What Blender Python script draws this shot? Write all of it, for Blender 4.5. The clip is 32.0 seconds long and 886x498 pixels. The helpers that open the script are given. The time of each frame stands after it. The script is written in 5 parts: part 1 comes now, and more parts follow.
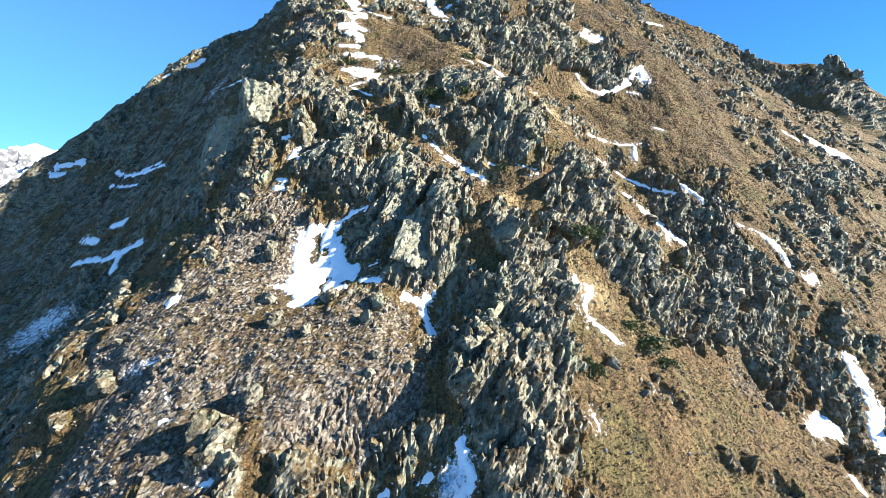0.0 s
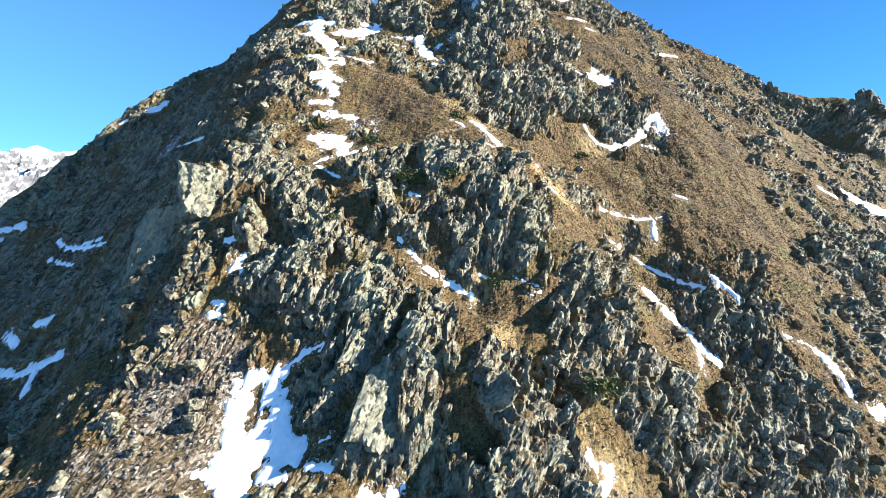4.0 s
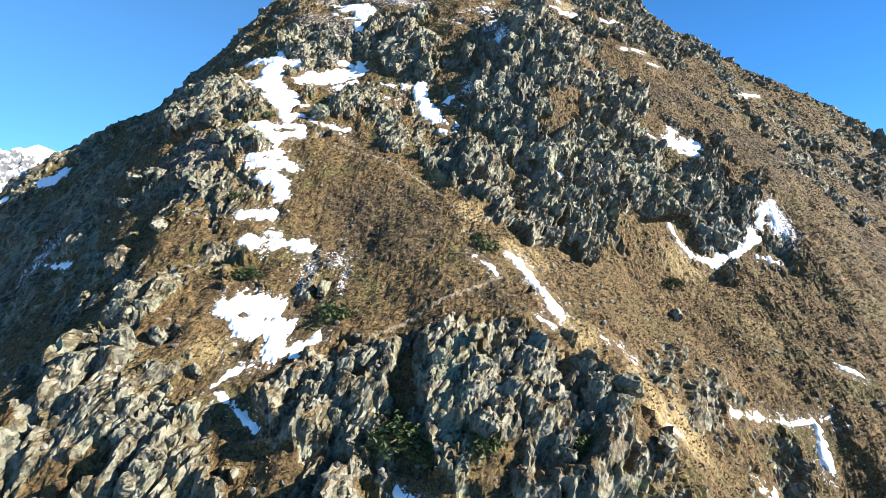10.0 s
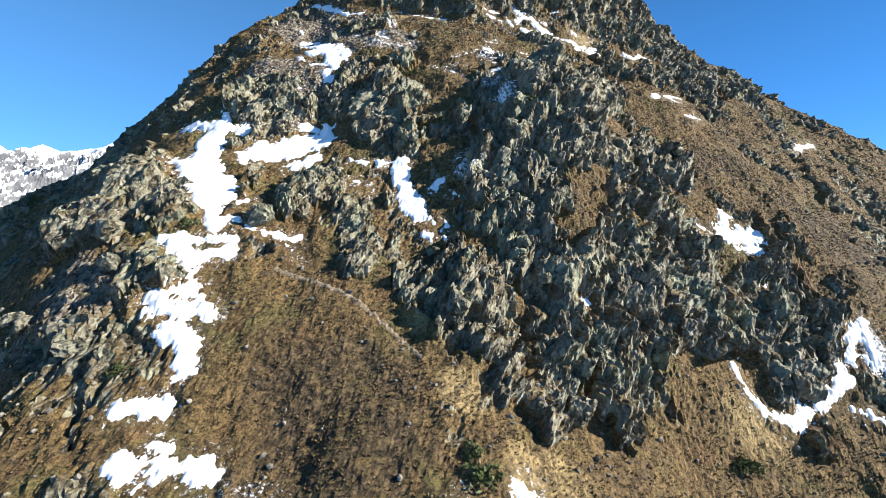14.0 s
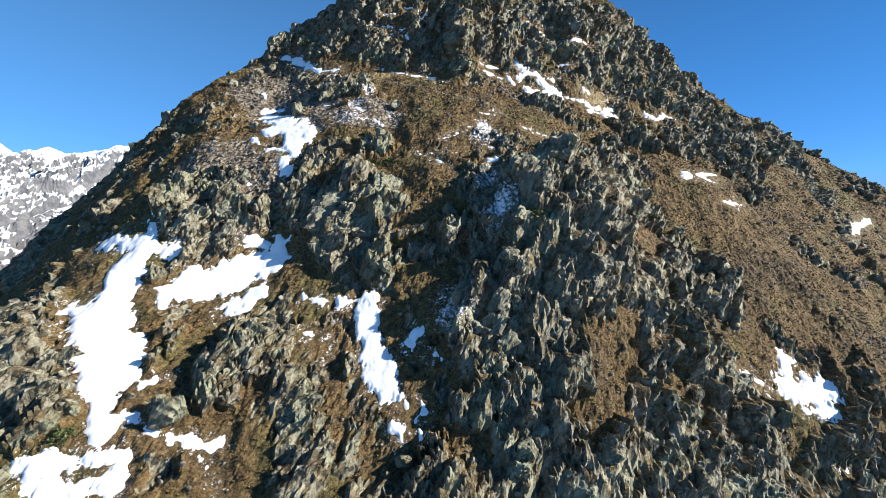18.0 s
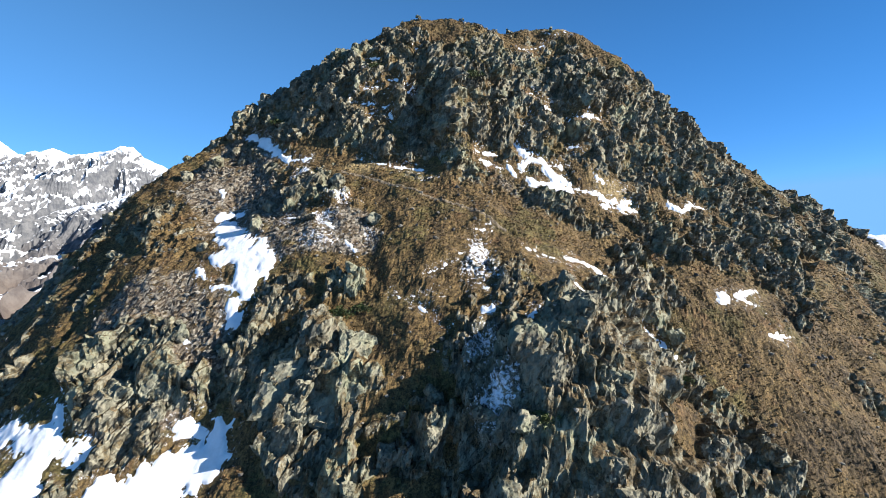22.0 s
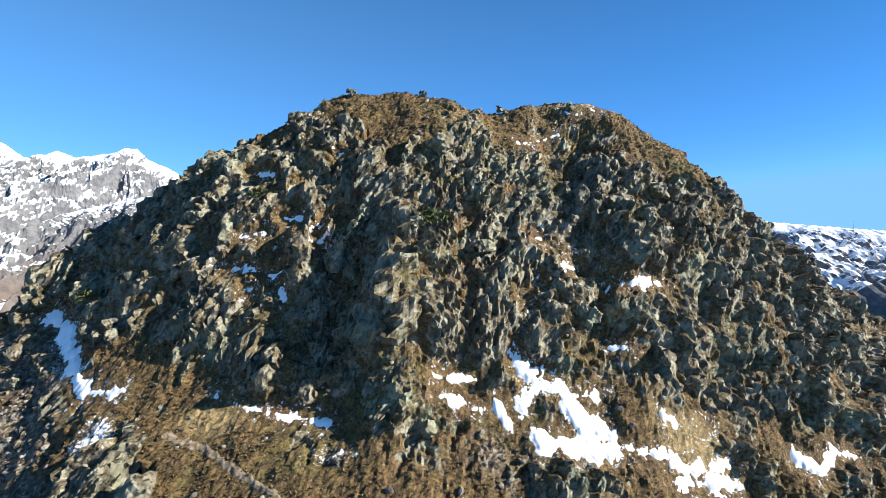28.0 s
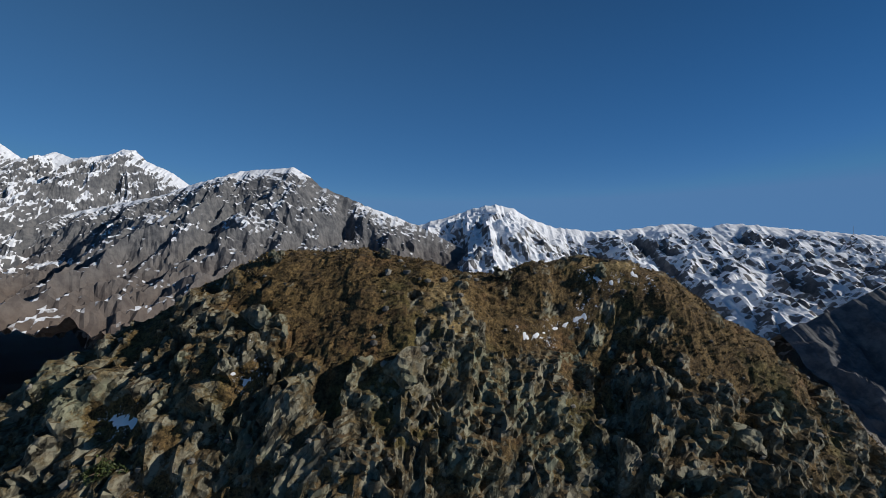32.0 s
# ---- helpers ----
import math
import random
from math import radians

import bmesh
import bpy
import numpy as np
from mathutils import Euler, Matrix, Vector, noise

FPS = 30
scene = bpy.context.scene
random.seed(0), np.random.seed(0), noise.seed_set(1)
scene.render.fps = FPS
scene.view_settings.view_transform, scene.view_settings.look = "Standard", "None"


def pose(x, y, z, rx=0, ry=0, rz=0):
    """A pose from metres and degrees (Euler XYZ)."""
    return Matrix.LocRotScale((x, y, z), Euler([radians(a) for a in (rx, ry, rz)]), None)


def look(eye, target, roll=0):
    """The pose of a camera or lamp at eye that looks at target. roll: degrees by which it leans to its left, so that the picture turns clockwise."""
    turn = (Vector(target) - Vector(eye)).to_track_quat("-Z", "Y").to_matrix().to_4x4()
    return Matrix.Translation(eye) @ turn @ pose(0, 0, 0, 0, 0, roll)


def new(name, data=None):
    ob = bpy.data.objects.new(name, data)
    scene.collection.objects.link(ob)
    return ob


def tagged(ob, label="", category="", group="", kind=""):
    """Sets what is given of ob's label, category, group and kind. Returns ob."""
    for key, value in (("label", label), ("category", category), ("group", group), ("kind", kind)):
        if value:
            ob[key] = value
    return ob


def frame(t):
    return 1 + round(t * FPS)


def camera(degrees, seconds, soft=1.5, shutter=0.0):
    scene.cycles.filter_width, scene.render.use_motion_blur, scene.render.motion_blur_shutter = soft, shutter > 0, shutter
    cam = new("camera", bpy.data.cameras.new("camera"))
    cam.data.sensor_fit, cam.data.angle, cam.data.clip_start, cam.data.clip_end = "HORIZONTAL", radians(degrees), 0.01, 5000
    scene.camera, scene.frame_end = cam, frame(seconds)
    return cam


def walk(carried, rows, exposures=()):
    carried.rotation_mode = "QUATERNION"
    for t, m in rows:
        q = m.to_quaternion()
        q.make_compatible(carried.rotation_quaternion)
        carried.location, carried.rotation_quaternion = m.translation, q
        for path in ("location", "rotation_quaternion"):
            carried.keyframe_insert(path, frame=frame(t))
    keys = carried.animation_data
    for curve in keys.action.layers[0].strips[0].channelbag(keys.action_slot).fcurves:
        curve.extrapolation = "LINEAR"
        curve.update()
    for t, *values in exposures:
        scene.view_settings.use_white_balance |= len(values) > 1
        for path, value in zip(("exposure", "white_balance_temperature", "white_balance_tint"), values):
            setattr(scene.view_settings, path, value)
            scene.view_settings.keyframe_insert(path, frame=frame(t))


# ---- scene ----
cam = camera(86.0, 32.0, soft=0.85)
# seconds, place of the eye, yaw, pitch and lean
ROWS = [
    (0.0, 0.00, 0.00, 80.00, 0.00, -0.88, 0.15),
    (0.5, 0.67, 1.30, 81.53, -0.21, -0.68, 0.02),
    (1.0, 1.26, 2.49, 83.14, -0.28, -0.58, -0.04),
    (1.5, 1.74, 3.64, 84.81, -0.24, -0.57, -0.07),
    (2.0, 2.09, 4.85, 86.48, -0.14, -0.62, -0.07),
    (2.5, 2.26, 6.20, 88.12, 0.00, -0.68, -0.02),
    (3.0, 2.28, 7.77, 89.71, 0.14, -0.74, 0.05),
    (3.5, 2.25, 9.53, 91.22, 0.23, -0.77, 0.10),
    (5.5, 1.63, 18.19, 97.09, 0.16, -1.11, 0.12),
    (6.0, 1.46, 20.59, 98.58, 0.18, -1.11, 0.09),
    (6.5, 1.32, 22.99, 100.06, 0.20, -1.08, 0.09),
    (7.0, 1.20, 25.39, 101.53, 0.25, -1.05, 0.12),
    (7.5, 1.11, 27.77, 102.99, 0.29, -1.02, 0.15),
    (8.0, 1.04, 30.15, 104.48, 0.34, -1.01, 0.17),
    (8.5, 0.98, 32.48, 106.02, 0.41, -1.00, 0.21),
    (9.0, 0.92, 34.75, 107.57, 0.45, -0.98, 0.26),
    (9.5, 0.85, 36.93, 109.10, 0.46, -0.94, 0.31),
    (10.0, 0.83, 39.03, 110.65, 0.48, -0.93, 0.34),
    (10.5, 0.88, 41.03, 112.21, 0.50, -0.97, 0.35),
    (11.0, 0.99, 42.90, 113.78, 0.54, -1.02, 0.36),
    (11.5, 1.13, 44.67, 115.35, 0.58, -1.05, 0.35),
    (12.0, 1.33, 46.40, 116.90, 0.64, -1.05, 0.36),
    (12.5, 1.57, 48.11, 118.43, 0.72, -1.03, 0.41),
    (13.0, 1.78, 49.80, 119.95, 0.76, -1.05, 0.43),
    (13.5, 2.02, 51.44, 121.44, 0.82, -1.09, 0.41),
    (14.0, 2.26, 53.04, 122.93, 0.90, -1.13, 0.38),
    (14.5, 2.50, 54.62, 124.44, 0.97, -1.18, 0.35),
    (16.5, 3.34, 60.13, 130.58, 1.20, -1.23, 0.24),
    (17.0, 3.53, 61.45, 132.16, 1.28, -1.25, 0.24),
    (17.5, 3.72, 62.75, 133.73, 1.35, -1.25, 0.22),
    (18.0, 3.89, 64.02, 135.32, 1.42, -1.27, 0.18),
    (18.5, 4.03, 65.24, 136.93, 1.49, -1.31, 0.14),
    (19.0, 4.16, 66.41, 138.54, 1.55, -1.36, 0.08),
    (19.5, 4.30, 67.52, 140.17, 1.60, -1.42, 0.03),
    (20.0, 4.45, 68.59, 141.80, 1.65, -1.45, 0.02),
    (20.5, 4.60, 69.61, 143.40, 1.70, -1.42, 0.05),
    (21.0, 4.76, 70.67, 144.99, 1.76, -1.41, 0.06),
    (21.5, 4.95, 71.80, 146.61, 1.81, -1.46, 0.01),
    (22.0, 5.17, 73.03, 148.22, 1.88, -1.52, -0.08),
    (22.5, 5.43, 74.39, 149.81, 1.96, -1.58, -0.16),
    (23.0, 5.70, 75.93, 151.37, 2.01, -1.65, -0.25),
    (23.5, 5.99, 77.57, 152.86, 2.05, -1.70, -0.33),
    (24.0, 6.31, 79.33, 154.30, 2.12, -1.73, -0.39),
    (24.5, 6.67, 81.20, 155.71, 2.22, -1.75, -0.45),
    (26.5, 7.90, 90.28, 161.37, 2.33, -1.80, -0.50),
    (27.0, 8.21, 92.84, 162.73, 2.38, -1.77, -0.55),
    (27.5, 8.51, 95.45, 164.11, 2.46, -1.80, -0.57),
    (28.0, 8.77, 98.09, 165.54, 2.52, -1.83, -0.56),
    (28.5, 8.96, 100.71, 166.99, 2.54, -1.83, -0.55),
    (29.0, 9.12, 103.24, 168.47, 2.54, -1.84, -0.52),
    (29.5, 9.26, 105.66, 169.97, 2.56, -1.85, -0.50),
    (30.0, 9.38, 107.78, 171.50, 2.55, -1.83, -0.47),
    (30.5, 9.51, 109.33, 173.08, 2.50, -1.77, -0.43),
    (31.0, 9.62, 110.24, 174.66, 2.44, -1.69, -0.36),
    (31.5, 9.72, 110.71, 176.25, 2.41, -1.64, -0.29),
    (32.0, 9.84, 111.02, 177.87, 2.40, -1.63, -0.28),
]
# the picture fades towards black at the very end
EXPOSURES = [(0.0, 1.88), (6.0, 1.75), (10.0, 1.6), (14.0, 1.32), (19.0, 1.07), (28.0, 1.27), (31.4, 1.25), (31.6, 0.95), (32.0, -0.42)]
walk(cam, [(t, pose(x, y, z, 90 + pitch, 0, yaw) @ pose(0, 0, 0, 0, 0, lean)) for t, x, y, z, yaw, pitch, lean in ROWS], EXPOSURES)

# ---- sky and sun ----
SUN_AZ, SUN_EL = 94.0, 28.0          # degrees to the right of north (+y), and up
world = bpy.data.worlds.new("sky")
scene.world = world
world.use_nodes = True
sky = world.node_tree.nodes.new("ShaderNodeTexSky")
sky.sky_type, sky.sun_disc = "NISHITA", False
sky.sun_elevation, sky.sun_rotation = radians(SUN_EL), radians(SUN_AZ)
sky.altitude, sky.air_density, sky.dust_density, sky.ozone_density = 2800, 0.8, 0.0, 1.7
back_light = world.node_tree.nodes["Background"]
back_light.inputs["Strength"].default_value = 0.078
clear = world.node_tree.nodes.new("ShaderNodeHueSaturation")
clear.inputs["Hue"].default_value, clear.inputs["Saturation"].default_value = 0.5, 1.35
world.node_tree.links.new(sky.outputs[0], clear.inputs["Color"])
even = world.node_tree.nodes.new("ShaderNodeMix")      # thin high haze evens the sky out
even.data_type = "RGBA"
even.inputs[0].default_value = 0.55
way = world.node_tree.nodes.new("ShaderNodeTexCoord")
east = world.node_tree.nodes.new("ShaderNodeSeparateXYZ")
world.node_tree.links.new(way.outputs["Generated"], east.inputs[0])
side = world.node_tree.nodes.new("ShaderNodeMapRange")
side.interpolation_type = "SMOOTHSTEP"
side.inputs["From Min"].default_value, side.inputs["From Max"].default_value = -0.9, 0.7
haze = world.node_tree.nodes.new("ShaderNodeMix")     # paler away from the sun
haze.data_type = "RGBA"
haze.inputs[6].default_value, haze.inputs[7].default_value = (1.0, 2.75, 5.8, 1.0), (0.46, 1.75, 4.7, 1.0)
world.node_tree.links.new(east.outputs[0], side.inputs["Value"])
world.node_tree.links.new(side.outputs[0], haze.inputs[0])
world.node_tree.links.new(haze.outputs[2], even.inputs[7])
calm = world.node_tree.nodes.new("ShaderNodeVectorMath")
calm.operation = "MINIMUM"
calm.inputs[1].default_value = (1.8, 3.6, 6.0)
world.node_tree.links.new(clear.outputs[0], calm.inputs[0])
world.node_tree.links.new(calm.outputs[0], even.inputs[6])
deep = world.node_tree.nodes.new("ShaderNodeMapRange")  # thin mountain air: the sky darkens overhead
deep.interpolation_type = "SMOOTHSTEP"
for key, value in (("From Min", 0.0), ("From Max", 0.85), ("To Min", 1.26), ("To Max", 0.42)):
    deep.inputs[key].default_value = value
world.node_tree.links.new(east.outputs[2], deep.inputs["Value"])
dome = world.node_tree.nodes.new("ShaderNodeVectorMath")
dome.operation = "SCALE"
world.node_tree.links.new(even.outputs[2], dome.inputs[0])
world.node_tree.links.new(deep.outputs[0], dome.inputs["Scale"])
world.node_tree.links.new(dome.outputs[0], back_light.inputs[0])
sun = new("sun", bpy.data.lights.new("sun", "SUN"))
sun.data.energy, sun.data.angle, sun.data.color = 5.0, radians(0.53), (1.0, 0.945, 0.865)
sun_way = Vector((math.sin(radians(SUN_AZ)) * math.cos(radians(SUN_EL)), math.cos(radians(SUN_AZ)) * math.cos(radians(SUN_EL)), math.sin(radians(SUN_EL))))
sun.matrix_world = look(sun_way * 300, (0, 0, 0))


# ---- materials ----
# the rock is split into slabs: along its grain, across its sheets, and the third way
GRAIN = np.array((0.46, 0.24, 0.85)) / np.linalg.norm((0.46, 0.24, 0.85))
SHEETS = np.cross(GRAIN, (0.25, 0.95, -0.2)) / np.linalg.norm(np.cross(GRAIN, (0.25, 0.95, -0.2)))
ACROSS = np.cross(GRAIN, SHEETS)


class Nodes:
    """A short way to wire a material."""

    def __init__(self, name, roughness=0.9, specular=0.25):
        self.mat = bpy.data.materials.new(name)
        self.mat.use_nodes = True
        self.tree = self.mat.node_tree
        self.out = self.tree.nodes["Principled BSDF"]
        self.out.inputs["Roughness"].default_value = roughness
        self.out.inputs["Specular IOR Level"].default_value = specular
        here = self.add("ShaderNodeNewGeometry")
        self.place, self.normal = here.outputs["Position"], here.outputs["Normal"]
        self.grained = None

    def add(self, kind, **values):
        node = self.tree.nodes.new(kind)
        for key, value in values.items():
            setattr(node, key, value)
        return node

    def put(self, value, socket):
        if isinstance(value, bpy.types.NodeSocket):
            self.tree.links.new(value, socket)
        else:
            socket.default_value = value

    def noise(self, size, detail=4.0, rough=0.55, stretch=None, seed=0.0):
        """Noise whose grains are about size metres."""
        at = self.place
        if stretch:
            m = self.add("ShaderNodeMapping")
            m.inputs["Scale"].default_value = stretch
            self.put(at, m.inputs["Vector"])
            at = m.outputs[0]
        n = self.add("ShaderNodeTexNoise", noise_dimensions="4D")
        self.put(at, n.inputs["Vector"])
        n.inputs["Scale"].default_value, n.inputs["W"].default_value = 1.0 / size, seed
        n.inputs["Detail"].default_value, n.inputs["Roughness"].default_value = detail, rough
        return n.outputs["Fac"]

    def vector(self, kind, a, b=None, scale=None):
        n = self.add("ShaderNodeVectorMath", operation=kind)
        self.put(a, n.inputs[0])
        if b is not None:
            self.put(b, n.inputs[1])
        if scale is not None:
            self.put(scale, n.inputs["Scale"])
        return n.outputs["Value" if kind == "DOT_PRODUCT" else 0]

    def along_grain(self):
        """The place measured across the rock's sheets, across and along its grain, a little crumpled."""
        if self.grained is None:
            wave = self.add("ShaderNodeTexNoise")
            wave.inputs["Scale"].default_value, wave.inputs["Detail"].default_value = 1.6, 3.0
            self.put(self.place, wave.inputs["Vector"])
            at = self.vector("ADD", self.place, self.vector("SCALE", self.vector("SUBTRACT", wave.outputs["Color"], (0.5, 0.5, 0.5)), scale=0.55))
            joined = self.add("ShaderNodeCombineXYZ")
            for socket, way in zip(joined.inputs, (SHEETS, ACROSS, GRAIN)):
                self.put(self.vector("DOT_PRODUCT", at, tuple(way)), socket)
            self.grained = joined.outputs[0]
        return self.grained

    def shards(self, size, long=1.8):
        """A chance vector for every splinter of rock of about size metres."""
        n = self.add("ShaderNodeTexVoronoi")
        self.put(self.vector("MULTIPLY", self.along_grain(), (1.5 / size, 1.0 / size, 1.0 / (size * long))), n.inputs["Vector"])
        n.inputs["Scale"].default_value = 1.0
        return n.outputs["Color"]

    def facet(self, under, chance, amount):
        """Turns the surface of every splinter its own way."""
        return self.vector("ADD", under, self.vector("SCALE", self.vector("SUBTRACT", chance, (0.5, 0.5, 0.5)), scale=amount))

    def red(self, colour):
        n = self.add("ShaderNodeSeparateXYZ")
        self.put(colour, n.inputs[0])
        return n.outputs[0]

    def math(self, kind, a, b=0.0, clamp=False):
        n = self.add("ShaderNodeMath", operation=kind, use_clamp=clamp)
        self.put(a, n.inputs[0]), self.put(b, n.inputs[1])
        return n.outputs[0]

    def span(self, value, low, high, a=0.0, b=1.0):
        n = self.add("ShaderNodeMapRange", interpolation_type="SMOOTHSTEP")
        for socket, v in zip(n.inputs, (value, low, high, a, b)):
            self.put(v, socket)
        return n.outputs[0]

    def mix(self, fac, a, b):
        n = self.add("ShaderNodeMix", data_type="RGBA")
        for socket, v in ((n.inputs[0], fac), (n.inputs[6], a), (n.inputs[7], b)):
            self.put((*v, 1.0) if isinstance(v, tuple) and len(v) == 3 else v, socket)
        return n.outputs[2]

    def attribute(self, name):
        return self.add("ShaderNodeAttribute", attribute_name=name).outputs["Fac"]

    def chance(self):
        return self.add("ShaderNodeObjectInfo").outputs["Random"]

    def island(self):
        return self.add("ShaderNodeNewGeometry").outputs["Random Per Island"]

    def bump(self, height, distance, strength=1.0, under=None):
        n = self.add("ShaderNodeBump")
        n.inputs["Distance"].default_value = distance
        self.put(strength, n.inputs["Strength"])
        self.put(height, n.inputs["Height"])
        if under:
            self.put(under, n.inputs["Normal"])
        return n.outputs[0]

    def done(self, colour, normal=None):
        self.put(colour, self.out.inputs["Base Color"])
        if normal:
            self.put(normal, self.out.inputs["Normal"])
        return self.mat


def rock_colour(n):
    """Grey schist with pale green lichen, rust and dark cracks. Gives the colour, the crack pattern and the turned normal."""
    slab, chip, grit = n.shards(1.5, 2.0), n.shards(0.5, 2.0), n.shards(0.19, 1.6)
    grain, blotch = n.noise(0.22, 7, 0.8), n.noise(3.6, 4, 0.6, seed=3.0)
    tone = n.math("ADD", n.math("MULTIPLY", n.red(chip), 0.4), n.math("ADD", n.math("MULTIPLY", n.red(grit), 0.3), n.math("MULTIPLY", grain, 0.5)))
    c = n.mix(n.span(tone, 0.25, 0.95), (0.07, 0.064, 0.047), (0.285, 0.268, 0.195))
    c = n.mix(n.math("MULTIPLY", n.span(blotch, 0.48, 0.66), 0.55), c, (0.215, 0.24, 0.15))
    c = n.mix(n.math("MULTIPLY", n.span(n.noise(1.6, 6, 0.7, seed=9.0), 0.53, 0.66), 0.6), c, (0.135, 0.1, 0.066))
    c = n.mix(n.math("MULTIPLY", n.span(n.noise(0.45, 6, 0.8, seed=15.0), 0.59, 0.67), 0.55), c, (0.3, 0.31, 0.225))
    cracks = n.span(n.noise(0.6, 7, 0.7, (1.0, 1.0, 0.4), 5.0), 0.57, 0.63)
    turned = n.facet(n.facet(n.facet(n.normal, slab, 0.75), chip, 1.1), grit, 1.0)
    return n.mix(n.math("MULTIPLY", cracks, 0.6), c, (0.03, 0.029, 0.026)), cracks, turned


def make_mountain_material():
    n = Nodes("mountain_ground")
    rock, scree, heath, dust = (n.attribute(key) for key in ("rock", "scree", "heath", "dust"))
    straw = n.span(n.attribute("straw"), 0.3, 0.8)
    stone, cracks, turned = rock_colour(n)
    fine, mid, wide = n.noise(0.13, 5, 0.85), n.noise(0.9, 5, 0.7, seed=2.0), n.noise(5.0, 5, 0.65, seed=4.0)
    clump = n.noise(0.42, 4, 0.75, seed=5.0)
    blades = n.math("ADD", n.math("MULTIPLY", fine, 0.6), n.math("MULTIPLY", clump, 0.4))
    grass = n.mix(n.span(blades, 0.41, 0.6), (0.024, 0.017, 0.008), (0.208, 0.138, 0.056))
    grass = n.mix(n.math("MULTIPLY", n.span(mid, 0.48, 0.62), 0.7), grass, n.mix(n.span(fine, 0.4, 0.6), (0.04, 0.027, 0.013), (0.15, 0.094, 0.042)))
    grass = n.mix(n.math("MULTIPLY", n.span(wide, 0.5, 0.62), 0.6), grass, n.mix(n.span(blades, 0.4, 0.6), (0.03, 0.03, 0.011), (0.15, 0.135, 0.046)))
    grass = n.mix(n.math("MULTIPLY", n.span(n.noise(2.4, 5, 0.7, seed=31.0), 0.54, 0.64), 0.65), grass, n.mix(n.span(blades, 0.4, 0.6), (0.045, 0.024, 0.011), (0.20, 0.112, 0.05)))
    grass = n.mix(straw, grass, n.mix(n.span(blades, 0.38, 0.6), (0.12, 0.083, 0.035), (0.36, 0.265, 0.125)))
    bush = n.mix(n.span(n.math("ADD", n.math("MULTIPLY", n.noise(0.2, 4, 0.75, seed=13.0), 0.5), n.math("MULTIPLY", clump, 0.5)), 0.42, 0.6), (0.02, 0.015, 0.009), (0.145, 0.1, 0.052))
    pebble, cobble = n.shards(0.24, 1.0), n.shards(0.6, 1.2)
    grit = n.mix(n.span(n.math("ADD", n.math("MULTIPLY", n.red(pebble), 0.5), n.math("MULTIPLY", n.noise(0.2, 6, 0.8, seed=6.0), 0.6)), 0.3, 0.85), (0.05, 0.042, 0.034), (0.3, 0.265, 0.205))
    grit = n.mix(n.math("MULTIPLY", n.span(mid, 0.45, 0.6), 0.6), grit, n.mix(n.span(fine, 0.4, 0.6), (0.045, 0.03, 0.018), (0.175, 0.115, 0.068)))
    # on the left flank the heath mask also carries shade put into the colour
    c = n.mix(n.span(heath, 0.35, 0.7), grass, bush)
    c = n.mix(n.span(scree, 0.3, 0.7), c, grit)
    bare = n.span(n.math("ADD", rock, n.math("MULTIPLY", n.math("SUBTRACT", n.noise(0.6, 6, 0.7, seed=8.0), 0.5), 1.3)), 0.42, 0.58)
    moss = n.math("MULTIPLY", n.span(n.noise(1.1, 7, 0.78, seed=21.0), 0.48, 0.57), 0.8)
    c = n.mix(bare, c, n.mix(moss, stone, n.mix(n.span(n.noise(0.2, 4, 0.7, seed=23.0), 0.4, 0.6), (0.035, 0.028, 0.014), (0.155, 0.11, 0.05))))
    lie = n.add("ShaderNodeSeparateXYZ")
    n.put(n.add("ShaderNodeNewGeometry").outputs["True Normal"], lie.inputs[0])
    ledge = n.math("MULTIPLY", n.span(n.math("ADD", lie.outputs[2], n.math("MULTIPLY", n.math("SUBTRACT", n.noise(1.0, 6, 0.72, seed=17.0), 0.5), 1.1)), 0.7, 0.82), 0.85)
    c = n.mix(ledge, c, n.mix(n.span(mid, 0.4, 0.6), grass, bush))
    # snow flecks; on the far ground they also paint in haze
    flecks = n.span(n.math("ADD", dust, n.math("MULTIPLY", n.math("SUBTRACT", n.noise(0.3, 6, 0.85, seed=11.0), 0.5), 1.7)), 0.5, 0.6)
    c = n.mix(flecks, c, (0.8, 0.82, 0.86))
    loose = n.facet(n.facet(n.normal, pebble, n.math("ADD", 0.45, n.math("MULTIPLY", scree, 0.5))), cobble, n.math("ADD", 0.25, n.math("MULTIPLY", scree, 0.6)))
    mixed = n.add("ShaderNodeMix", data_type="VECTOR")
    n.put(n.math("MULTIPLY", bare, n.math("SUBTRACT", 1.0, n.math("MULTIPLY", ledge, 0.5))), mixed.inputs[0])
    n.put(loose, mixed.inputs[4]), n.put(turned, mixed.inputs[5])
    relief = n.bump(n.math("SUBTRACT", 0.0, cracks), 0.12, n.math("MULTIPLY", bare, 0.9), n.vector("NORMALIZE", mixed.outputs[1]))
    relief = n.bump(blades, 0.12, n.math("SUBTRACT", 0.9, n.math("MULTIPLY", bare, 0.7)), relief)
    return n.done(c, n.bump(n.noise(0.11, 6, 0.85, seed=1.0), 0.05, 0.8, relief))


MOUNTAIN = make_mountain_material()

# ---- shape of the mountain ----
def hash2(i, j, seed):
    h = (i * 374761393 + j * 668265263 + seed * 1442695041) & 0xFFFFFFFF
    h = ((h ^ (h >> 13)) * 1274126177) & 0xFFFFFFFF
    return ((h ^ (h >> 16)) & 0xFFFFFF) / 16777216.0


